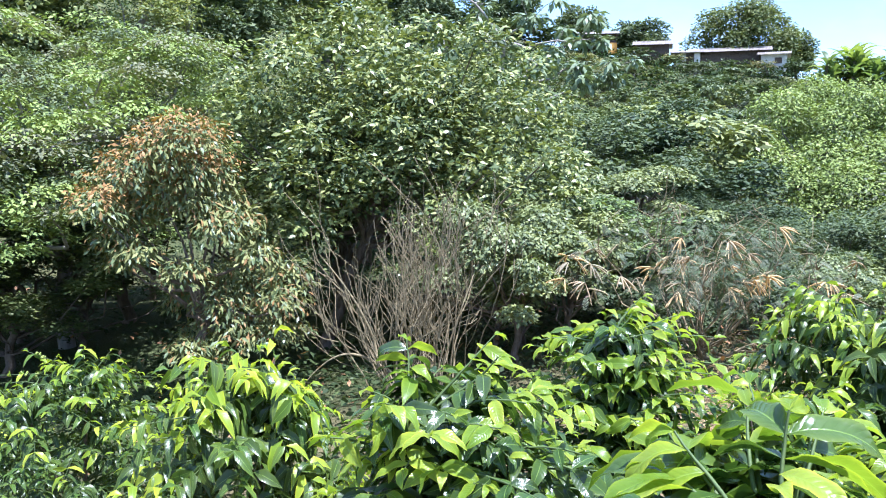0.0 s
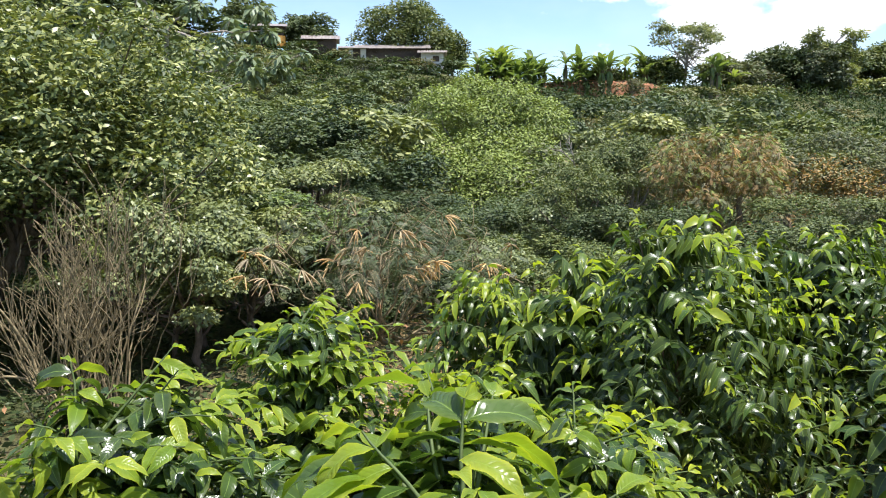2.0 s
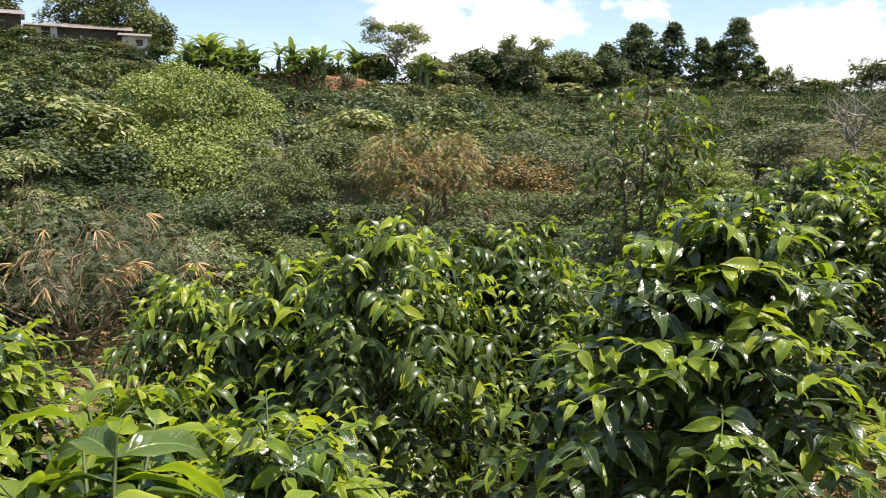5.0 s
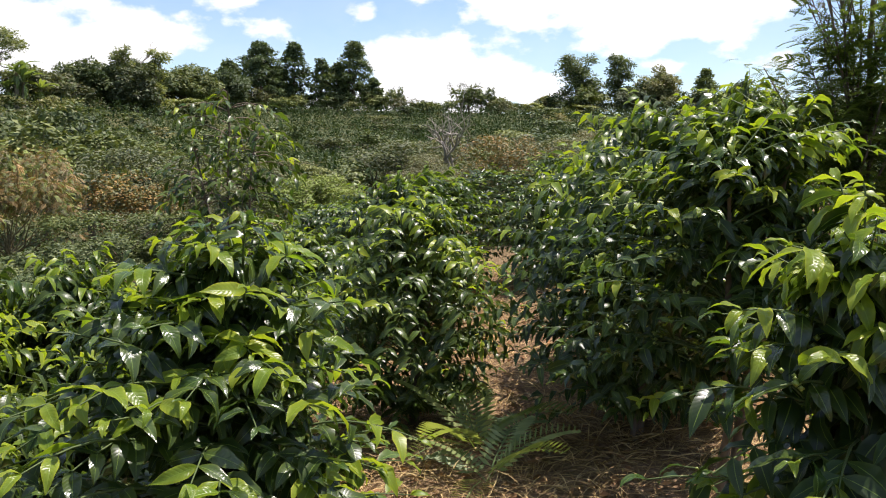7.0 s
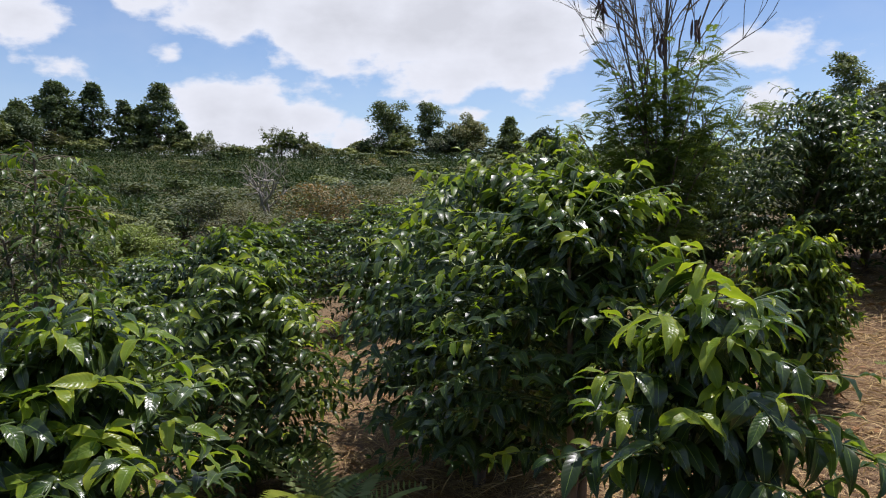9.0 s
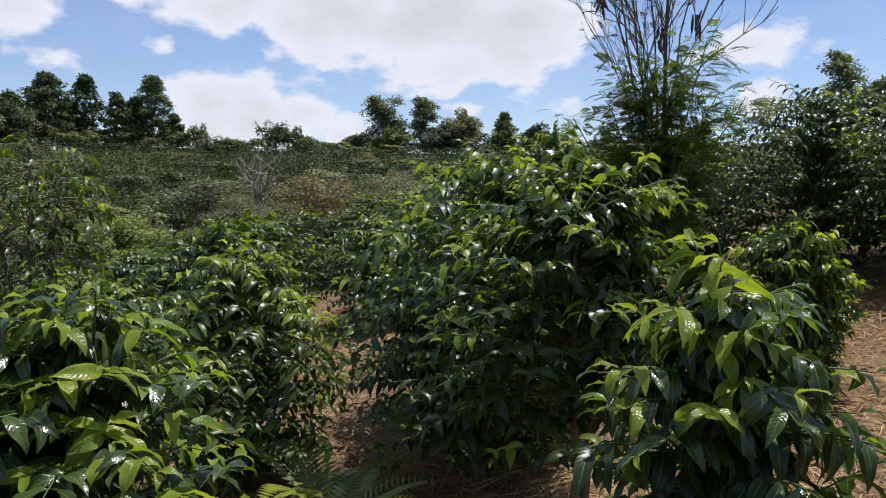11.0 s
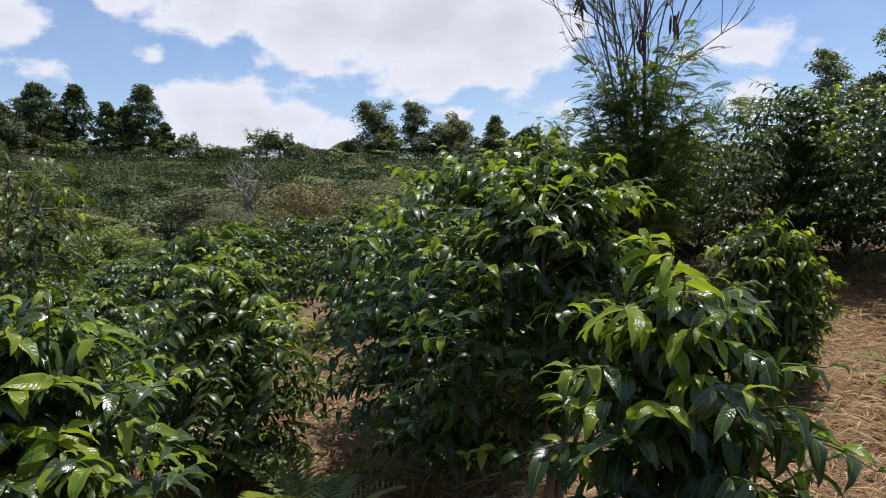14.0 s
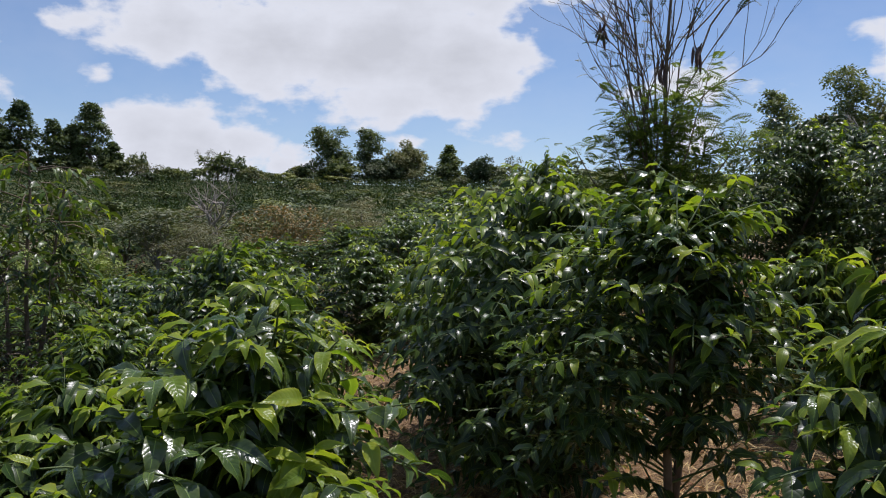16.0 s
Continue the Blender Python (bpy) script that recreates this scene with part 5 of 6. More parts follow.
# ---- skyline ----
def sky_tree(az, r, el0, el1, wide, kind, seed, label):
    """A far tree given by its direction, distance, the elevations of foot and top, and its width in metres."""
    rg = np.random.RandomState(seed)
    x, y = polar(az, r)
    z0 = gz(x, y)
    h = max(1.7 + r * math.tan(radians(el1)) - z0, 1.5)
    c = []
    if kind == "pine":
        # tiers of heavy boughs round a straight stem, dense to the ground, with an uneven rounded top
        for i in range(210):
            f = rg.uniform(0.0, 1.0) ** 0.9
            a = rg.uniform(0, 6.28)
            tier = 0.82 + 0.18 * math.sin(f * 24 + a)
            w = wide / 2 * min(1.0, 0.75 + f, 2.1 * (1.03 - f)) ** 0.75 * tier * math.sqrt(rg.uniform(0.05, 1.0))
            c.append((math.cos(a) * w, math.sin(a) * w, h * f * 0.97, rg.uniform(0.045, 0.11) * wide))
        mats, size, flat, sh = [M_PINE, M_TDARK], 0.46, 0.8, [0.75, 0.25]
    elif kind == "open":
        for i in range(34):
            a = rg.uniform(0, 6.28)
            w = wide / 2 * math.sqrt(rg.rand())
            c.append((math.cos(a) * w, math.sin(a) * w, h * (1 - 0.75 * rg.rand() ** 1.6) * 0.95, rg.uniform(0.07, 0.14) * wide))
        mats, size, flat, sh = [M_EUC, M_TGREEN], 0.32, 0.7, [0.75, 0.25]
    elif kind == "tall":
        # billowing rounded heads of leaf over a short trunk
        for i in range(16):
            f = (i + 0.5) / 16
            a0 = rg.uniform(0, 6.28)
            w0 = wide / 2 * math.sqrt(max(0.1, 1 - (1.75 * f - 0.85) ** 2)) * rg.uniform(0.15, 0.7)
            for k in range(9):
                d = rg.normal(0, 1, 3)
                d = d / np.linalg.norm(d) * wide * 0.17
                c.append((math.cos(a0) * w0 + d[0], math.sin(a0) * w0 + d[1], min(h * 0.93, h * (0.06 + 0.88 * f) + d[2] * 0.8), rg.uniform(0.08, 0.13) * wide))
        mats, size, flat, sh = [M_EUC, M_PINE], 0.4 * max(0.7, r / 130), 0.85, [0.45, 0.55]
    else:
        c = dome_clumps(rg, (0, 0, h * 0.5), wide / 2, h * 0.5, 44, wide * 0.14, -0.9)
        mats, size, flat, sh = ([M_TGREEN, M_TDARK] if kind == "round" else [M_TGREY, M_TGREEN]), 0.42, 0.85, [0.65, 0.35]
    n = int(8500 * max(0.6, wide / 7) ** 1.3) if kind != "open" else 5000
    return tree("skyline_tree", (x, y), label, "tree", c, n, size, mats, CARD_LEAF, seed + 500, 0.02 * h + 0.05, M_PALE if kind in ("open", "tall") else M_BARK, 0.3, flat,
                0.1 if kind != "open" else 1.0, sh, group="skyline trees")


for az, r, e0, e1, w, kind, label in [
        (54.3, 128, 3.7, 7.75, 8.2, "pine", "dark broad-headed conifer on the hill crest"), (52.3, 127, 3.7, 6.6, 5.5, "pine", "dark rounded tree on the hill crest"),
        (56.5, 130, 3.7, 7.9, 5.6, "pine", "dark conifer on the hill crest"), (58.3, 129, 3.7, 6.85, 4.6, "pine", "shorter dark conifer on the hill crest"),
        (60.5, 130, 3.7, 8.05, 6.6, "pine", "tall dark conifer on the hill crest"), (55.4, 131, 3.7, 6.3, 6.0, "pine", "dark conifer on the hill crest"),
        (59.4, 132, 3.7, 6.6, 5.0, "pine", "dark conifer on the hill crest"), (61.8, 130, 3.6, 5.6, 3.4, "pine", "slim dark conifer on the hill crest"),
        (75.7, 130, 3.4, 7.1, 8.0, "tall", "dense rounded tree on the hill crest"), (78.4, 131, 3.4, 7.2, 5.6, "tall", "slim open tree on the hill crest"),
        (81.0, 130, 3.4, 6.15, 7.0, "scrub", "broad olive tree on the hill crest"), (83.9, 129, 3.3, 6.1, 4.4, "pine", "dark cypress on the hill crest"),
        (79.4, 128, 3.3, 4.9, 6.0, "scrub", "low scrub tree on the hill crest"), (73.4, 128, 3.4, 4.4, 3.4, "scrub", "low scrub tree on the hill crest"),
        (86.2, 126, 3.2, 5.2, 5.0, "round", "small green tree on the hill crest"), (70.5, 126, 3.4, 4.2, 4.0, "scrub", "low scrub on the hill crest"),
        (65.2, 127, 3.4, 4.0, 4.6, "round", "bushy dark tree on the hill crest"),
        (105.3, 64, 3.6, 9.5, 3.9, "tall", "tall grey-green eucalypt beyond the coffee rows"), (109.4, 60, 3.8, 10.7, 4.8, "tall", "tall dark eucalypt beyond the coffee rows"),
        (107.6, 62, 3.8, 7.8, 4.4, "scrub", "olive scrub tree beyond the coffee rows"), (112.5, 62, 4, 9.0, 6.0, "scrub", "olive scrub tree beyond the coffee rows"),
        (117, 60, 4, 8.6, 6.0, "scrub", "olive scrub tree beyond the coffee rows"),
        (19.4, 97, 5.6, 9.7, 10.5, "round", "large round shade tree behind the farmhouse"), (22.6, 99, 5.0, 7.9, 4.5, "round", "green tree beside the farmhouse"),
        (13.0, 96, 6.4, 9.0, 6.0, "round", "dark green tree beside the houses"), (9.0, 97, 7.3, 9.8, 6.5, "round", "dark green tree beside the houses"),
        (38.0, 90, 4.2, 7.9, 7.5, "open", "airy eucalypt with a bare pale trunk"), (36.5, 90, 4.2, 5.8, 5.0, "round", "low green tree on the crest"),
        (40.8, 91, 4.2, 5.5, 6.0, "scrub", "low grey-green tree on the crest"), (43.5, 100, 4.2, 6.0, 7.0, "round", "dense green tree on the crest"), (46.5, 104, 4.1, 6.2, 8.0, "round", "dense green tree on the crest"),
        (49.5, 110, 4.0, 6.0, 8.0, "round", "dense green tree on the crest"), (52, 118, 3.9, 5.8, 7.0, "round", "dense green tree on the crest"), (45.6, 100, 4.1, 7.3, 3.4, "tall", "plumed open tree on the crest"),
        (47.9, 100, 4.1, 7.2, 3.8, "tall", "plumed bamboo-like tree on the crest"), (46.6, 99, 4.1, 5.9, 5.0, "scrub", "bushy grey-green tree on the crest"), (33.0, 90, 4.1, 5.2, 4.0, "scrub", "low scrub on the red bank"),
        (-2, 80, 9.0, 11.5, 9, "round", "dark woodland tree on the hill"), (-8, 70, 9.0, 12.5, 9, "round", "dark woodland tree on the hill"), (-14, 62, 8.6, 13.5, 8, "round", "dark woodland tree on the hill"),
        (-20, 55, 8.4, 14, 8, "tall", "tall dark woodland tree on the hill"), (-26, 52, 8.4, 14, 8, "round", "dark woodland tree on the hill"), (4, 88, 8.5, 11.3, 8, "round", "dark woodland tree on the hill"),
        (-17, 58, 8.6, 13.6, 7, "tall", "tall dark woodland tree on the hill"), (-32, 50, 8.4, 14, 9, "round", "dark woodland tree on the hill")]:
    sky_tree(az, r, e0, e1, w, kind, int(az * 10 + 900), label)


def bare_tree(az, r, h, seed, label, lean=0.0, spread=0.5, leaves=0):
    rg = np.random.RandomState(seed)
    x, y = polar(az, r)
    ob = thing("bare_tree", (x, y, gz(x, y) - 0.1), label, "tree")
    b = Build()
    tips = []

    def grow(p, d, ln, rad, depth):
        n = 6
        q = [p]
        for i in range(n):
            d = d + rg.normal(0, 0.13, 3)
            d = d / np.linalg.norm(d)
            q.append(q[-1] + d * ln / n)
        b.tube(np.array(q), np.linspace(rad, rad * 0.65, n + 1), 5 if depth < 2 else 3, cap=False)
        if depth < 4:
            for _ in range(rg.randint(2, 4)):
                e = d + rg.normal(0, spread, 3) * [1, 1, 0.6] + [0, 0, 0.15]
                grow(q[rg.randint(3, n + 1)], e / np.linalg.norm(e), ln * rg.uniform(0.55, 0.8), rad * 0.62, depth + 1)
        else:
            tips.append(q[-1])
    grow(np.zeros(3), np.array([lean, 0, 1.0]), h * 0.4, h * 0.018, 0)
    part("trunk", b.mesh("trunk", [M_PALE]), ob)
    if leaves:
        c = crown_frames(rg, [(*t, h * 0.05) for t in tips], leaves, 0.025 * h, 0.3, 0.8)
        b = Build()
        b.leaves(CARD_LEAF, c)
        part("crown", b.mesh("crown", [M_TGREY]), ob, kind="stuff")


bare_tree(46.3, 102, 8.5, 90, "leafless pale tree on the hill crest", spread=0.3)
bare_tree(67.6, 130, 5.6, 91, "small sparse tree on the hill crest", leaves=900, spread=0.35)
bare_tree(68.3, 26, 4.0, 92, "pale leafless tree among scrub on the slope", lean=-0.3, spread=0.6)
bare_tree(66.6, 27, 3.6, 96, "pale leafless tree among scrub on the slope", lean=0.3, spread=0.6)
bare_tree(113.5, 30, 4.6, 93, "bare twiggy tree beyond the coffee", spread=0.35)


def tufted_tree(az, r, el, half, seed):
    """A tall open tree: pale crooked limbs that carry drooping tufts of large leaves at their ends."""
    rg = np.random.RandomState(seed)
    x, y = polar(az, r)
    z0 = gz(x, y)
    ob = thing("tufted_tree", (x, y, z0 - 0.1), "tall open tree with pale crooked limbs and tufts of grey-green leaves", "tree")
    h = 1.7 + r * math.tan(radians(el)) - z0
    b, tips = Build(), []
    t = np.linspace(0, 1, 10)[:, None]
    trunk = np.array([0.0, 0, 0]) + t * [0.25, 0, h * 0.8]
    trunk[1:, :2] += np.cumsum(rg.normal(0, 0.06, (9, 2)), 0)
    b.tube(trunk, np.linspace(0.13, 0.05, 10), 7)
    for i in range(17):
        f = rg.randint(4, 10)
        a = i * 2.4 + rg.uniform(-0.4, 0.4)
        ln = half * rg.uniform(0.45, 1.0)
        n = 7
        q = trunk[f] + np.linspace(0, 1, n)[:, None] * [math.cos(a) * ln, math.sin(a) * ln, rg.uniform(-0.05, 0.75) * ln]
        q[1:] += np.cumsum(rg.normal(0, 0.07, (n - 1, 3)), 0)
        b.tube(q, np.linspace(0.045, 0.016, n), 5, cap=False)
        for k in range(4):
            s = q[rg.randint(3, n)]
            e = s + rg.normal(0, 0.3, 3) + [math.cos(a) * 0.3, math.sin(a) * 0.3, 0.22]
            b.tube(np.linspace(s, e, 4) + np.r_[[np.zeros(3)], rg.normal(0, 0.03, (3, 3))], np.linspace(0.016, 0.007, 4), 4, cap=False)
            tips.append(e)
        tips.append(q[-1])
    part("trunk", b.mesh("trunk", [M_PALE]), ob)
    pos, along = [], []
    for e in tips:
        for k in range(30):
            a, el2 = rg.uniform(0, 6.28), rg.uniform(-1.0, 0.5)
            d = np.array([math.cos(a) * math.cos(el2), math.sin(a) * math.cos(el2), math.sin(el2)])
            pos.append(e + d * rg.uniform(0.02, 0.22))
            along.append(d + [0, 0, -0.3])
    m = frames(pos, along, rg.normal(0, 0.2, (len(pos), 3)) + [0, 0, 1], rg.uniform(0.2, 0.36, len(pos)), rg.uniform(-0.4, 0.4, len(pos)))
    c = Build()
    c.leaves(FAR_LEAF, m)
    part("crown", c.mesh("crown", [M_TUFT]), ob, kind="stuff")


M_TUFT = lm("tuft_leaf", (0.17, 0.21, 0.11), (0.36, 0.4, 0.22), rough=0.45)
tufted_tree(3.8, 22, 11.3, 2.6, 94)
bare_tree(33.5, 14, 2.4, 95, "leafless pale tree among the scrub", spread=0.5)


def banana_mesh(seed):
    """A clump of a few stems, each with a fan of long leaves."""
    rg = np.random.RandomState(seed)
    st, lv = Build(), Build()
    tm = leaf_template(7, 2, 0.1, 0.5, 1.5, 0.12)
    m = []
    for s in range(3):
        h, ox, oy = rg.uniform(0.7, 2.2), rg.uniform(-0.8, 0.8), rg.uniform(-0.8, 0.8)
        st.tube(np.array([[ox, oy, -0.2], [ox * 1.1, oy, h * 0.5], [ox * 1.2, oy, h]]), [0.16, 0.13, 0.09], 8)
        for i in range(9):
            a = i * 2.4 + rg.uniform(-0.3, 0.3)
            el = rg.uniform(0.6, 1.5)
            m.append(frames([[ox * 1.2, oy, h]], [[math.cos(a) * math.cos(el), math.sin(a) * math.cos(el), math.sin(el)]], [[math.cos(a) * -0.3, math.sin(a) * -0.3, 1]], [rg.uniform(1.2, 2.0)])[0])
        for i in range(4):
            a = rg.uniform(0, 6.28)
            m.append(frames([[ox * 1.2, oy, h * 0.95]], [[math.cos(a) * 0.5, math.sin(a) * 0.5, -0.7]], [[math.cos(a), math.sin(a), 0.3]], [rg.uniform(0.9, 1.4)])[0])
    lv.leaves(tm, m)
    return st.mesh("stem", [M_BANASTEM]), lv.mesh("leaf_fan", [M_BANANA])


M_BANASTEM = plain_material("banana_stem", [(0.3, (0.08, 0.075, 0.035)), (0.8, (0.24, 0.19, 0.1))], 4, 0.7, 0.2, stretch=(1, 1, 0.2))
BANANAS = [banana_mesh(s) for s in range(4)]


def banana(az, r, size, k):
    x, y = polar(az, r)
    ob = thing("banana_plant", (x, y, gz(x, y)), "banana plant with long arching green leaves on the crest", "banana plant", "banana grove", k * 77, size)
    part("stem", BANANAS[k % 4][0], ob)
    part("leaf_fan", BANANAS[k % 4][1], ob)


rn = random.Random(9)
for k in range(16):
    banana(24.3 + 3.6 * k / 15 + rn.uniform(-0.2, 0.2), 87 + rn.uniform(-3.5, 2.5), rn.uniform(0.9, 1.85), k)
for k, az in enumerate([28.6, 30.6, 31.0, 31.6, 32.2, 34.6, 35.2, 36.0, 39.8, 40.6, 33.4]):
    banana(az, 88 + rn.uniform(-2, 2), rn.uniform(1.1, 1.7), k)

# ---- farmhouses on the crest ----
M_WHITE = plain_material("whitewash", [(0.3, (0.66, 0.64, 0.6)), (0.8, (0.82, 0.81, 0.78))], 3, 0.9, 0.15)
M_TIN = plain_material("weathered_tin", [(0.3, (0.3, 0.24, 0.2)), (0.8, (0.62, 0.57, 0.53))], 2, 0.45, 0.1, metal=0.4)
M_PLANK = plain_material("dark_plank", [(0.3, (0.06, 0.045, 0.035)), (0.8, (0.16, 0.11, 0.08))], 5, 0.8, 0.2)
M_OCHRE = plain_material("ochre_paint", [(0.3, (0.6, 0.3, 0.06)), (0.8, (0.75, 0.42, 0.1))], 3, 0.8, 0.1)
M_TARP = plain_material("green_tarp", [(0.3, (0.03, 0.22, 0.13)), (0.8, (0.06, 0.32, 0.2))], 3, 0.5, 0.1)
M_BANK = plain_material("red_bank", [(0.3, (0.2, 0.08, 0.04)), (0.7, (0.42, 0.2, 0.1))], 1.2, 0.95, 0.6, 0.05)


def house(az, r, w, d, h, wall, label, openings, roof_rise=0.6, lift=0.0):
    x, y = polar(az, r)
    ob = thing("farmhouse", (x, y, gz(x, y) + lift - 0.2), label, "house", "farmhouses", -az)
    t = 0.15
    b = Build()
    box(b, (-w / 2, -d / 2, 0), (-w / 2 + t, d / 2, h))
    box(b, (w / 2 - t, -d / 2, 0), (w / 2, d / 2, h))
    box(b, (-w / 2 + t, d / 2 - t, 0), (w / 2 - t, d / 2, h))
    xs = -w / 2 + t
    for cx, ow, z0, z1 in sorted(openings):
        box(b, (xs, -d / 2, 0), (cx - ow / 2, -d / 2 + t, h))
        if z0 > 0:
            box(b, (cx - ow / 2, -d / 2, 0), (cx + ow / 2, -d / 2 + t, z0))
        box(b, (cx - ow / 2, -d / 2, z1), (cx + ow / 2, -d / 2 + t, h))
        xs = cx + ow / 2
    box(b, (xs, -d / 2, 0), (w / 2 - t, -d / 2 + t, h))
    part("wall", b.mesh("wall", [wall], False), ob)
    for cx, ow, z0, z1 in openings:
        c = Build()
        box(c, (cx - ow / 2 + 0.01, -d / 2 + 0.06, z0 + 0.01), (cx + ow / 2 - 0.01, -d / 2 + 0.1, z1 - 0.01))
        part("door" if z0 == 0 else "shutter", c.mesh("panel", [M_PLANK], False), ob)
    # corrugated roof, two slopes
    n = int(w / 0.12)
    xx = np.linspace(-w / 2 - 0.4, w / 2 + 0.4, n * 2)
    for s in (-1, 1):
        c = Build()
        prof = np.where(np.arange(n * 2) % 2, 0.03, 0.0)
        ridge = np.stack([xx, 0 * xx, h + roof_rise + prof], 1)
        eave = np.stack([xx, 0 * xx + s * (d / 2 + 0.6), h - 0.12 + prof], 1)
        v = np.concatenate([ridge, eave, ridge - [0, 0, 0.02], eave - [0, 0, 0.02]])
        m = n * 2
        i = np.arange(m - 1)
        c.add(v, [np.stack([i, i + 1, i + 1 + m, i + m], 1), np.stack([i + 2 * m, i + 3 * m, i + 1 + 3 * m, i + 1 + 2 * m], 1)])
        part("roof", c.mesh("roof", [M_TIN], False), ob)


house(18.6, 93.5, 7.5, 4.0, 1.9, M_PLANK, "low farmhouse with dark walls and a weathered tin roof", [(-2.2, 0.9, 0, 1.7), (0.5, 1.0, 0.8, 1.6), (2.4, 0.9, 0, 1.7)], 0.55)
house(21.3, 91.0, 2.4, 2.6, 1.9, M_WHITE, "small whitewashed hut beside the farmhouse", [(0.4, 0.7, 0.9, 1.5)], 0.3)
house(16.0, 92.0, 2.6, 2.4, 1.3, M_WHITE, "small pale shed beside the farmhouse", [(0.3, 0.8, 0, 1.2)], 0.25)
house(13.8, 93.0, 3.4, 3.0, 1.9, M_PLANK, "small house with a tin roof on the crest", [(0.0, 0.8, 0, 1.7)], 0.5)
house(10.2, 93.0, 3.8, 3.0, 2.0, M_PLANK, "small dark house with a tin roof among trees", [(0.6, 0.8, 0, 1.7)], 0.4)


def cloth(name, az, r, w, h, lift, mat, label):
    x, y = polar(az, r)
    b = Build()
    xx = np.linspace(-w / 2, w / 2, 9)
    f = np.stack([xx, 0.06 * np.sin(xx * 7), 0 * xx + h], 1)
    g = np.stack([xx, 0.1 * np.sin(xx * 7 + 1), 0 * xx], 1)
    v = np.concatenate([f, g, f + [0, 0.03, 0], g + [0, 0.03, 0]])
    i = np.arange(8)
    b.add(v, [np.stack([i, i + 1, i + 10, i + 9], 1), np.stack([i + 18, i + 27, i + 28, i + 19], 1)])
    ob = new(name, b.mesh(name, [mat]))
    ob.matrix_basis = pose(x, y, gz(x, y) + lift, 0, 0, -az)
    tagged(ob, label, "cloth")


for az, r, h, w, k in [(8.0, 88, 2.6, 3.4, 5), (9.8, 89, 2.2, 2.8, 0), (12.6, 90, 1.4, 2.2, 5), (14.8, 90, 1.3, 2.0, 2), (15.4, 90.5, 1.6, 1.6, 3), (17.2, 89, 1.2, 2.0, 0), (18.2, 89, 1.3, 2.0, 5), (19.6, 89, 1.2, 2.2, 0),
                       (20.6, 89, 1.5, 1.6, 3), (22.6, 88, 2.4, 2.4, 0), (5.5, 86, 3.0, 4.0, 5), (3.0, 84, 3.2, 4.5, 0), (0.5, 82, 3.4, 4.5, 5)]:
    x, y = polar(az, r)
    forest_tree(x, y, h, w, k, az * 30)
cloth("tarpaulin", 8.6, 91, 2.4, 1.3, 0.0, M_TARP, "green tarpaulin screen beside the crest houses")
cloth("cloth", 11.2, 91, 0.9, 1.1, 0.0, M_OCHRE, "ochre cloth hung beside the crest houses")


def red_bank():
    """A cut of bare red earth on the crest."""
    rg = np.random.RandomState(97)
    n = 60
    az = np.linspace(28.2, 37.5, n)
    v = []
    for k, (dr, dz) in enumerate([(0, -0.3), (0.4, 0.5), (0.9, 1.0), (1.8, 1.15), (3.5, 0.9)]):
        for a in az:
            x, y = polar(a, 85.5 + dr + 0.3 * math.sin(a * 5))
            taper = min(1, (a - 28.2) * 1.2, (37.5 - a) * 0.5)
            v.append((x, y, gz(x, y) + dz * taper * 1.1 + rg.uniform(-0.06, 0.06) - 0.05))
    i, j = np.meshgrid(np.arange(4), np.arange(n - 1), indexing="ij")
    i, j = i.ravel(), j.ravel()
    b = Build()
    b.add(v, [np.stack([i * n + j, i * n + j + 1, (i + 1) * n + j + 1, (i + 1) * n + j], 1)])
    tagged(new("earth_bank", b.mesh("earth_bank", [M_BANK])), "bare red earth bank along the crest", "bank", kind="structure")


red_bank()


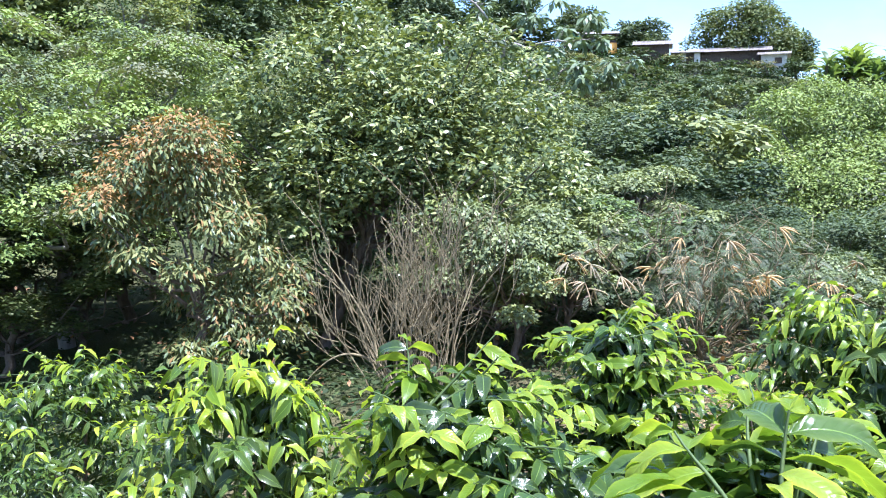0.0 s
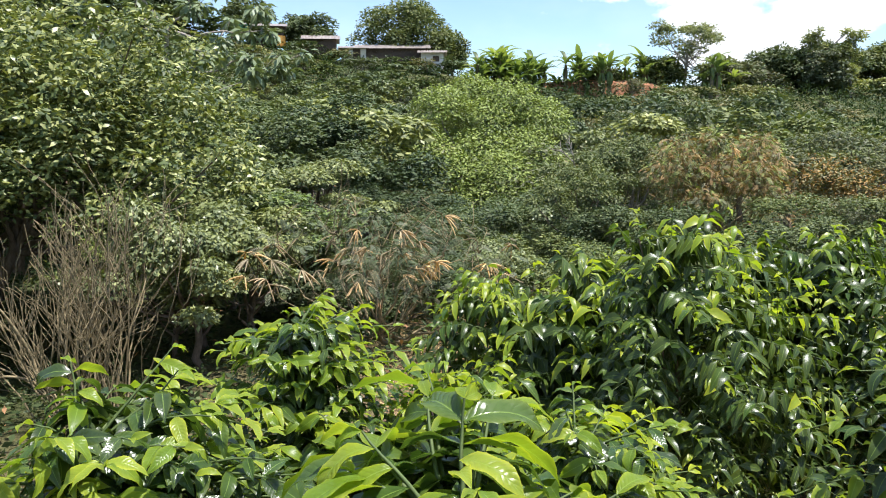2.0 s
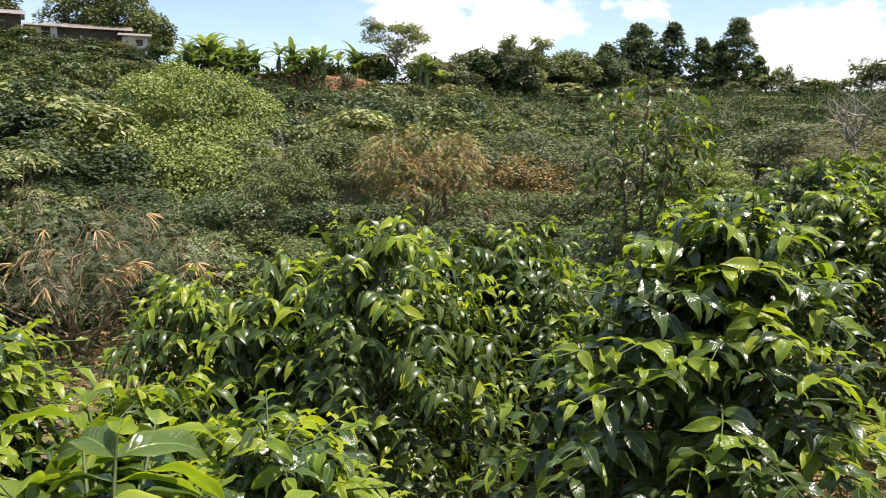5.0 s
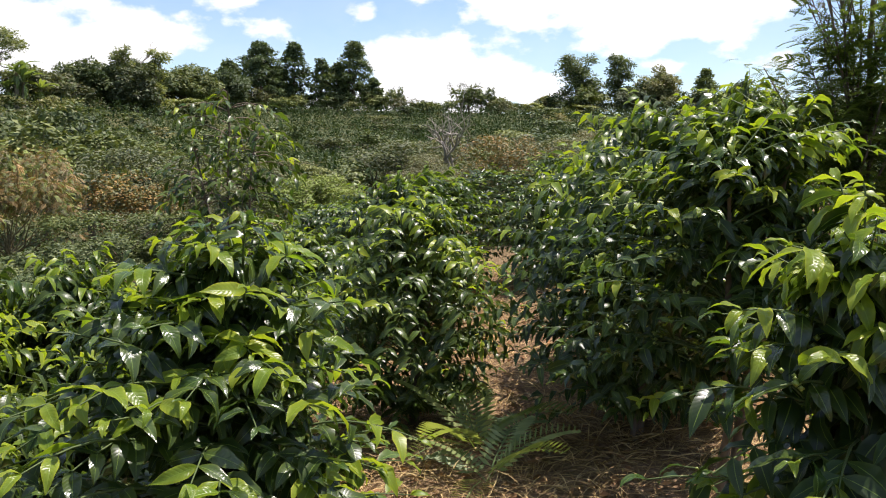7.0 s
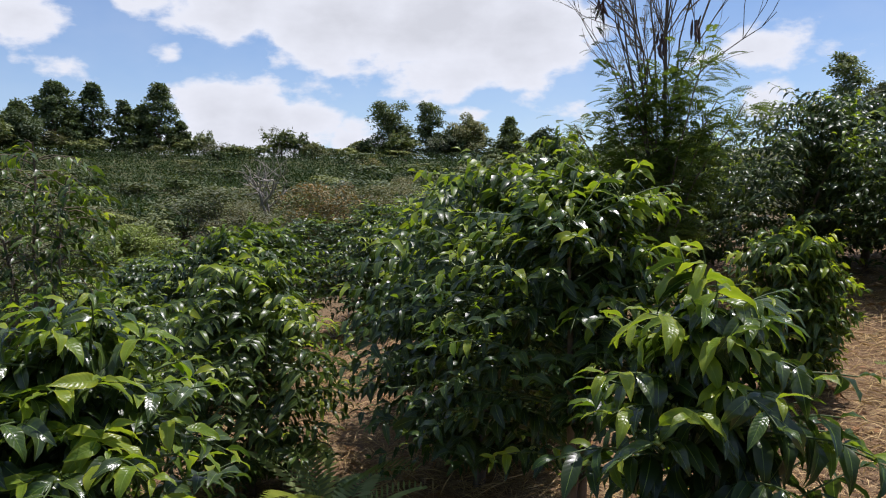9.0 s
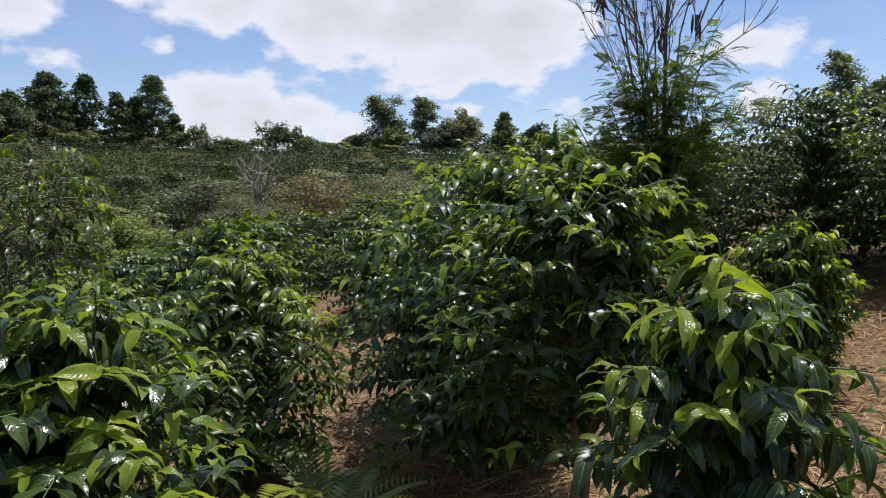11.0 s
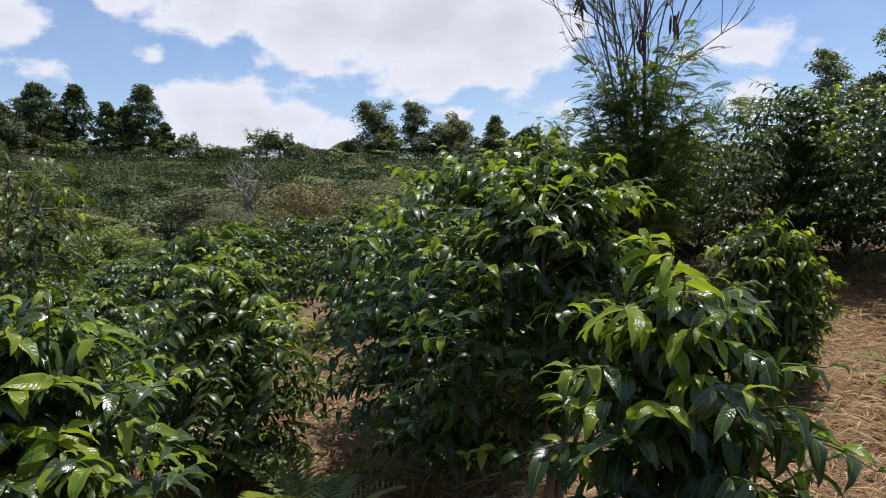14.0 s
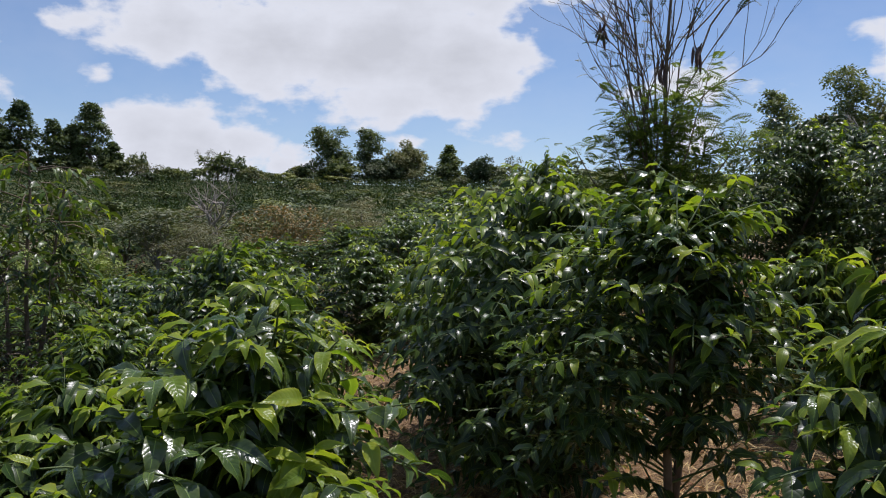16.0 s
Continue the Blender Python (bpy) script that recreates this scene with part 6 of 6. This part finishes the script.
# ---- ground cover near the path ----
def straw():
    rg = np.random.RandomState(101)
    n = 125000
    r, a = 0.8 + 8.2 * rg.rand(n) ** 0.8, np.radians(135 - 118 * rg.rand(n) ** 1.2)
    x, y = r * np.sin(a), r * np.cos(a)
    mat = 0.5 + 0.5 * np.sin(x * 3.1 + 1.3 * np.sin(y * 2.3)) * np.sin(y * 2.7 + 0.8 * np.sin(x * 4.1))
    z = ground_z(x, y) + rg.uniform(0.0, 0.07, n) * rg.rand(n) * (0.3 + mat)
    th = rg.uniform(0, 6.28, n)
    al = np.stack([np.cos(th), np.sin(th), np.abs(rg.normal(0.05, 0.3, n))], 1)
    m = frames(np.c_[x, y, z], al, rg.normal(0, 0.4, (n, 3)) + [0, 0, 1], rg.uniform(0.05, 0.2, n) * (0.8 + 0.4 * mat))
    b = Build()
    b.leaves(leaf_template(2, 1, 0.016, 0, 0.7), m)
    k = 3500
    r, a = 0.5 + 8.5 * rg.rand(k) ** 0.7, np.radians(rg.uniform(20, 130, k))
    x, y = r * np.sin(a), r * np.cos(a)
    th = rg.uniform(0, 6.28, k)
    m = frames(np.c_[x, y, ground_z(x, y) + 0.015], np.stack([np.cos(th), np.sin(th), rg.normal(0.1, 0.25, k)], 1), rg.normal(0, 0.5, (k, 3)) + [0, 0, 1], rg.uniform(0.05, 0.09, k))
    b.leaves(FAR_LEAF, m, 1)
    ob = new("straw_litter", b.mesh("straw_litter", [M_STRAW, M_DEADLEAF]))
    tagged(ob, "dry straw and fallen brown leaves on the ground", "litter", kind="stuff")


straw()


def fern(at, n, size, seed, label, dz=0.0):
    rg = np.random.RandomState(seed)
    x, y = at
    ob = thing("fern", (x, y, gz(x, y) + dz), label, "fern", "ferns")
    for i in range(n):
        a = i * 2.4 + rg.uniform(-0.4, 0.4)
        el = rg.uniform(0.45, 1.2)
        b = Build()
        b.leaves(FERN, frames([[0, 0, 0]], [[math.cos(a) * math.cos(el), math.sin(a) * math.cos(el), math.sin(el)]], [[0, 0, 1]], [size * rg.uniform(0.75, 1.15)]))
        part("frond", b.mesh("frond", [M_FERN]), ob)


fern((3.95, 1.2), 9, 0.52, 111, "light green fern on dry straw beside coffee")
fern((3.6, 1.02), 6, 0.42, 112, "light green fern on dry straw beside coffee")
fern((4.72, -1.8), 9, 0.42, 113, "pale green fern on the dry open slope")
fern((0.3, 1.28), 5, 0.5, 114, "fern rising between coffee bushes", 0.75)
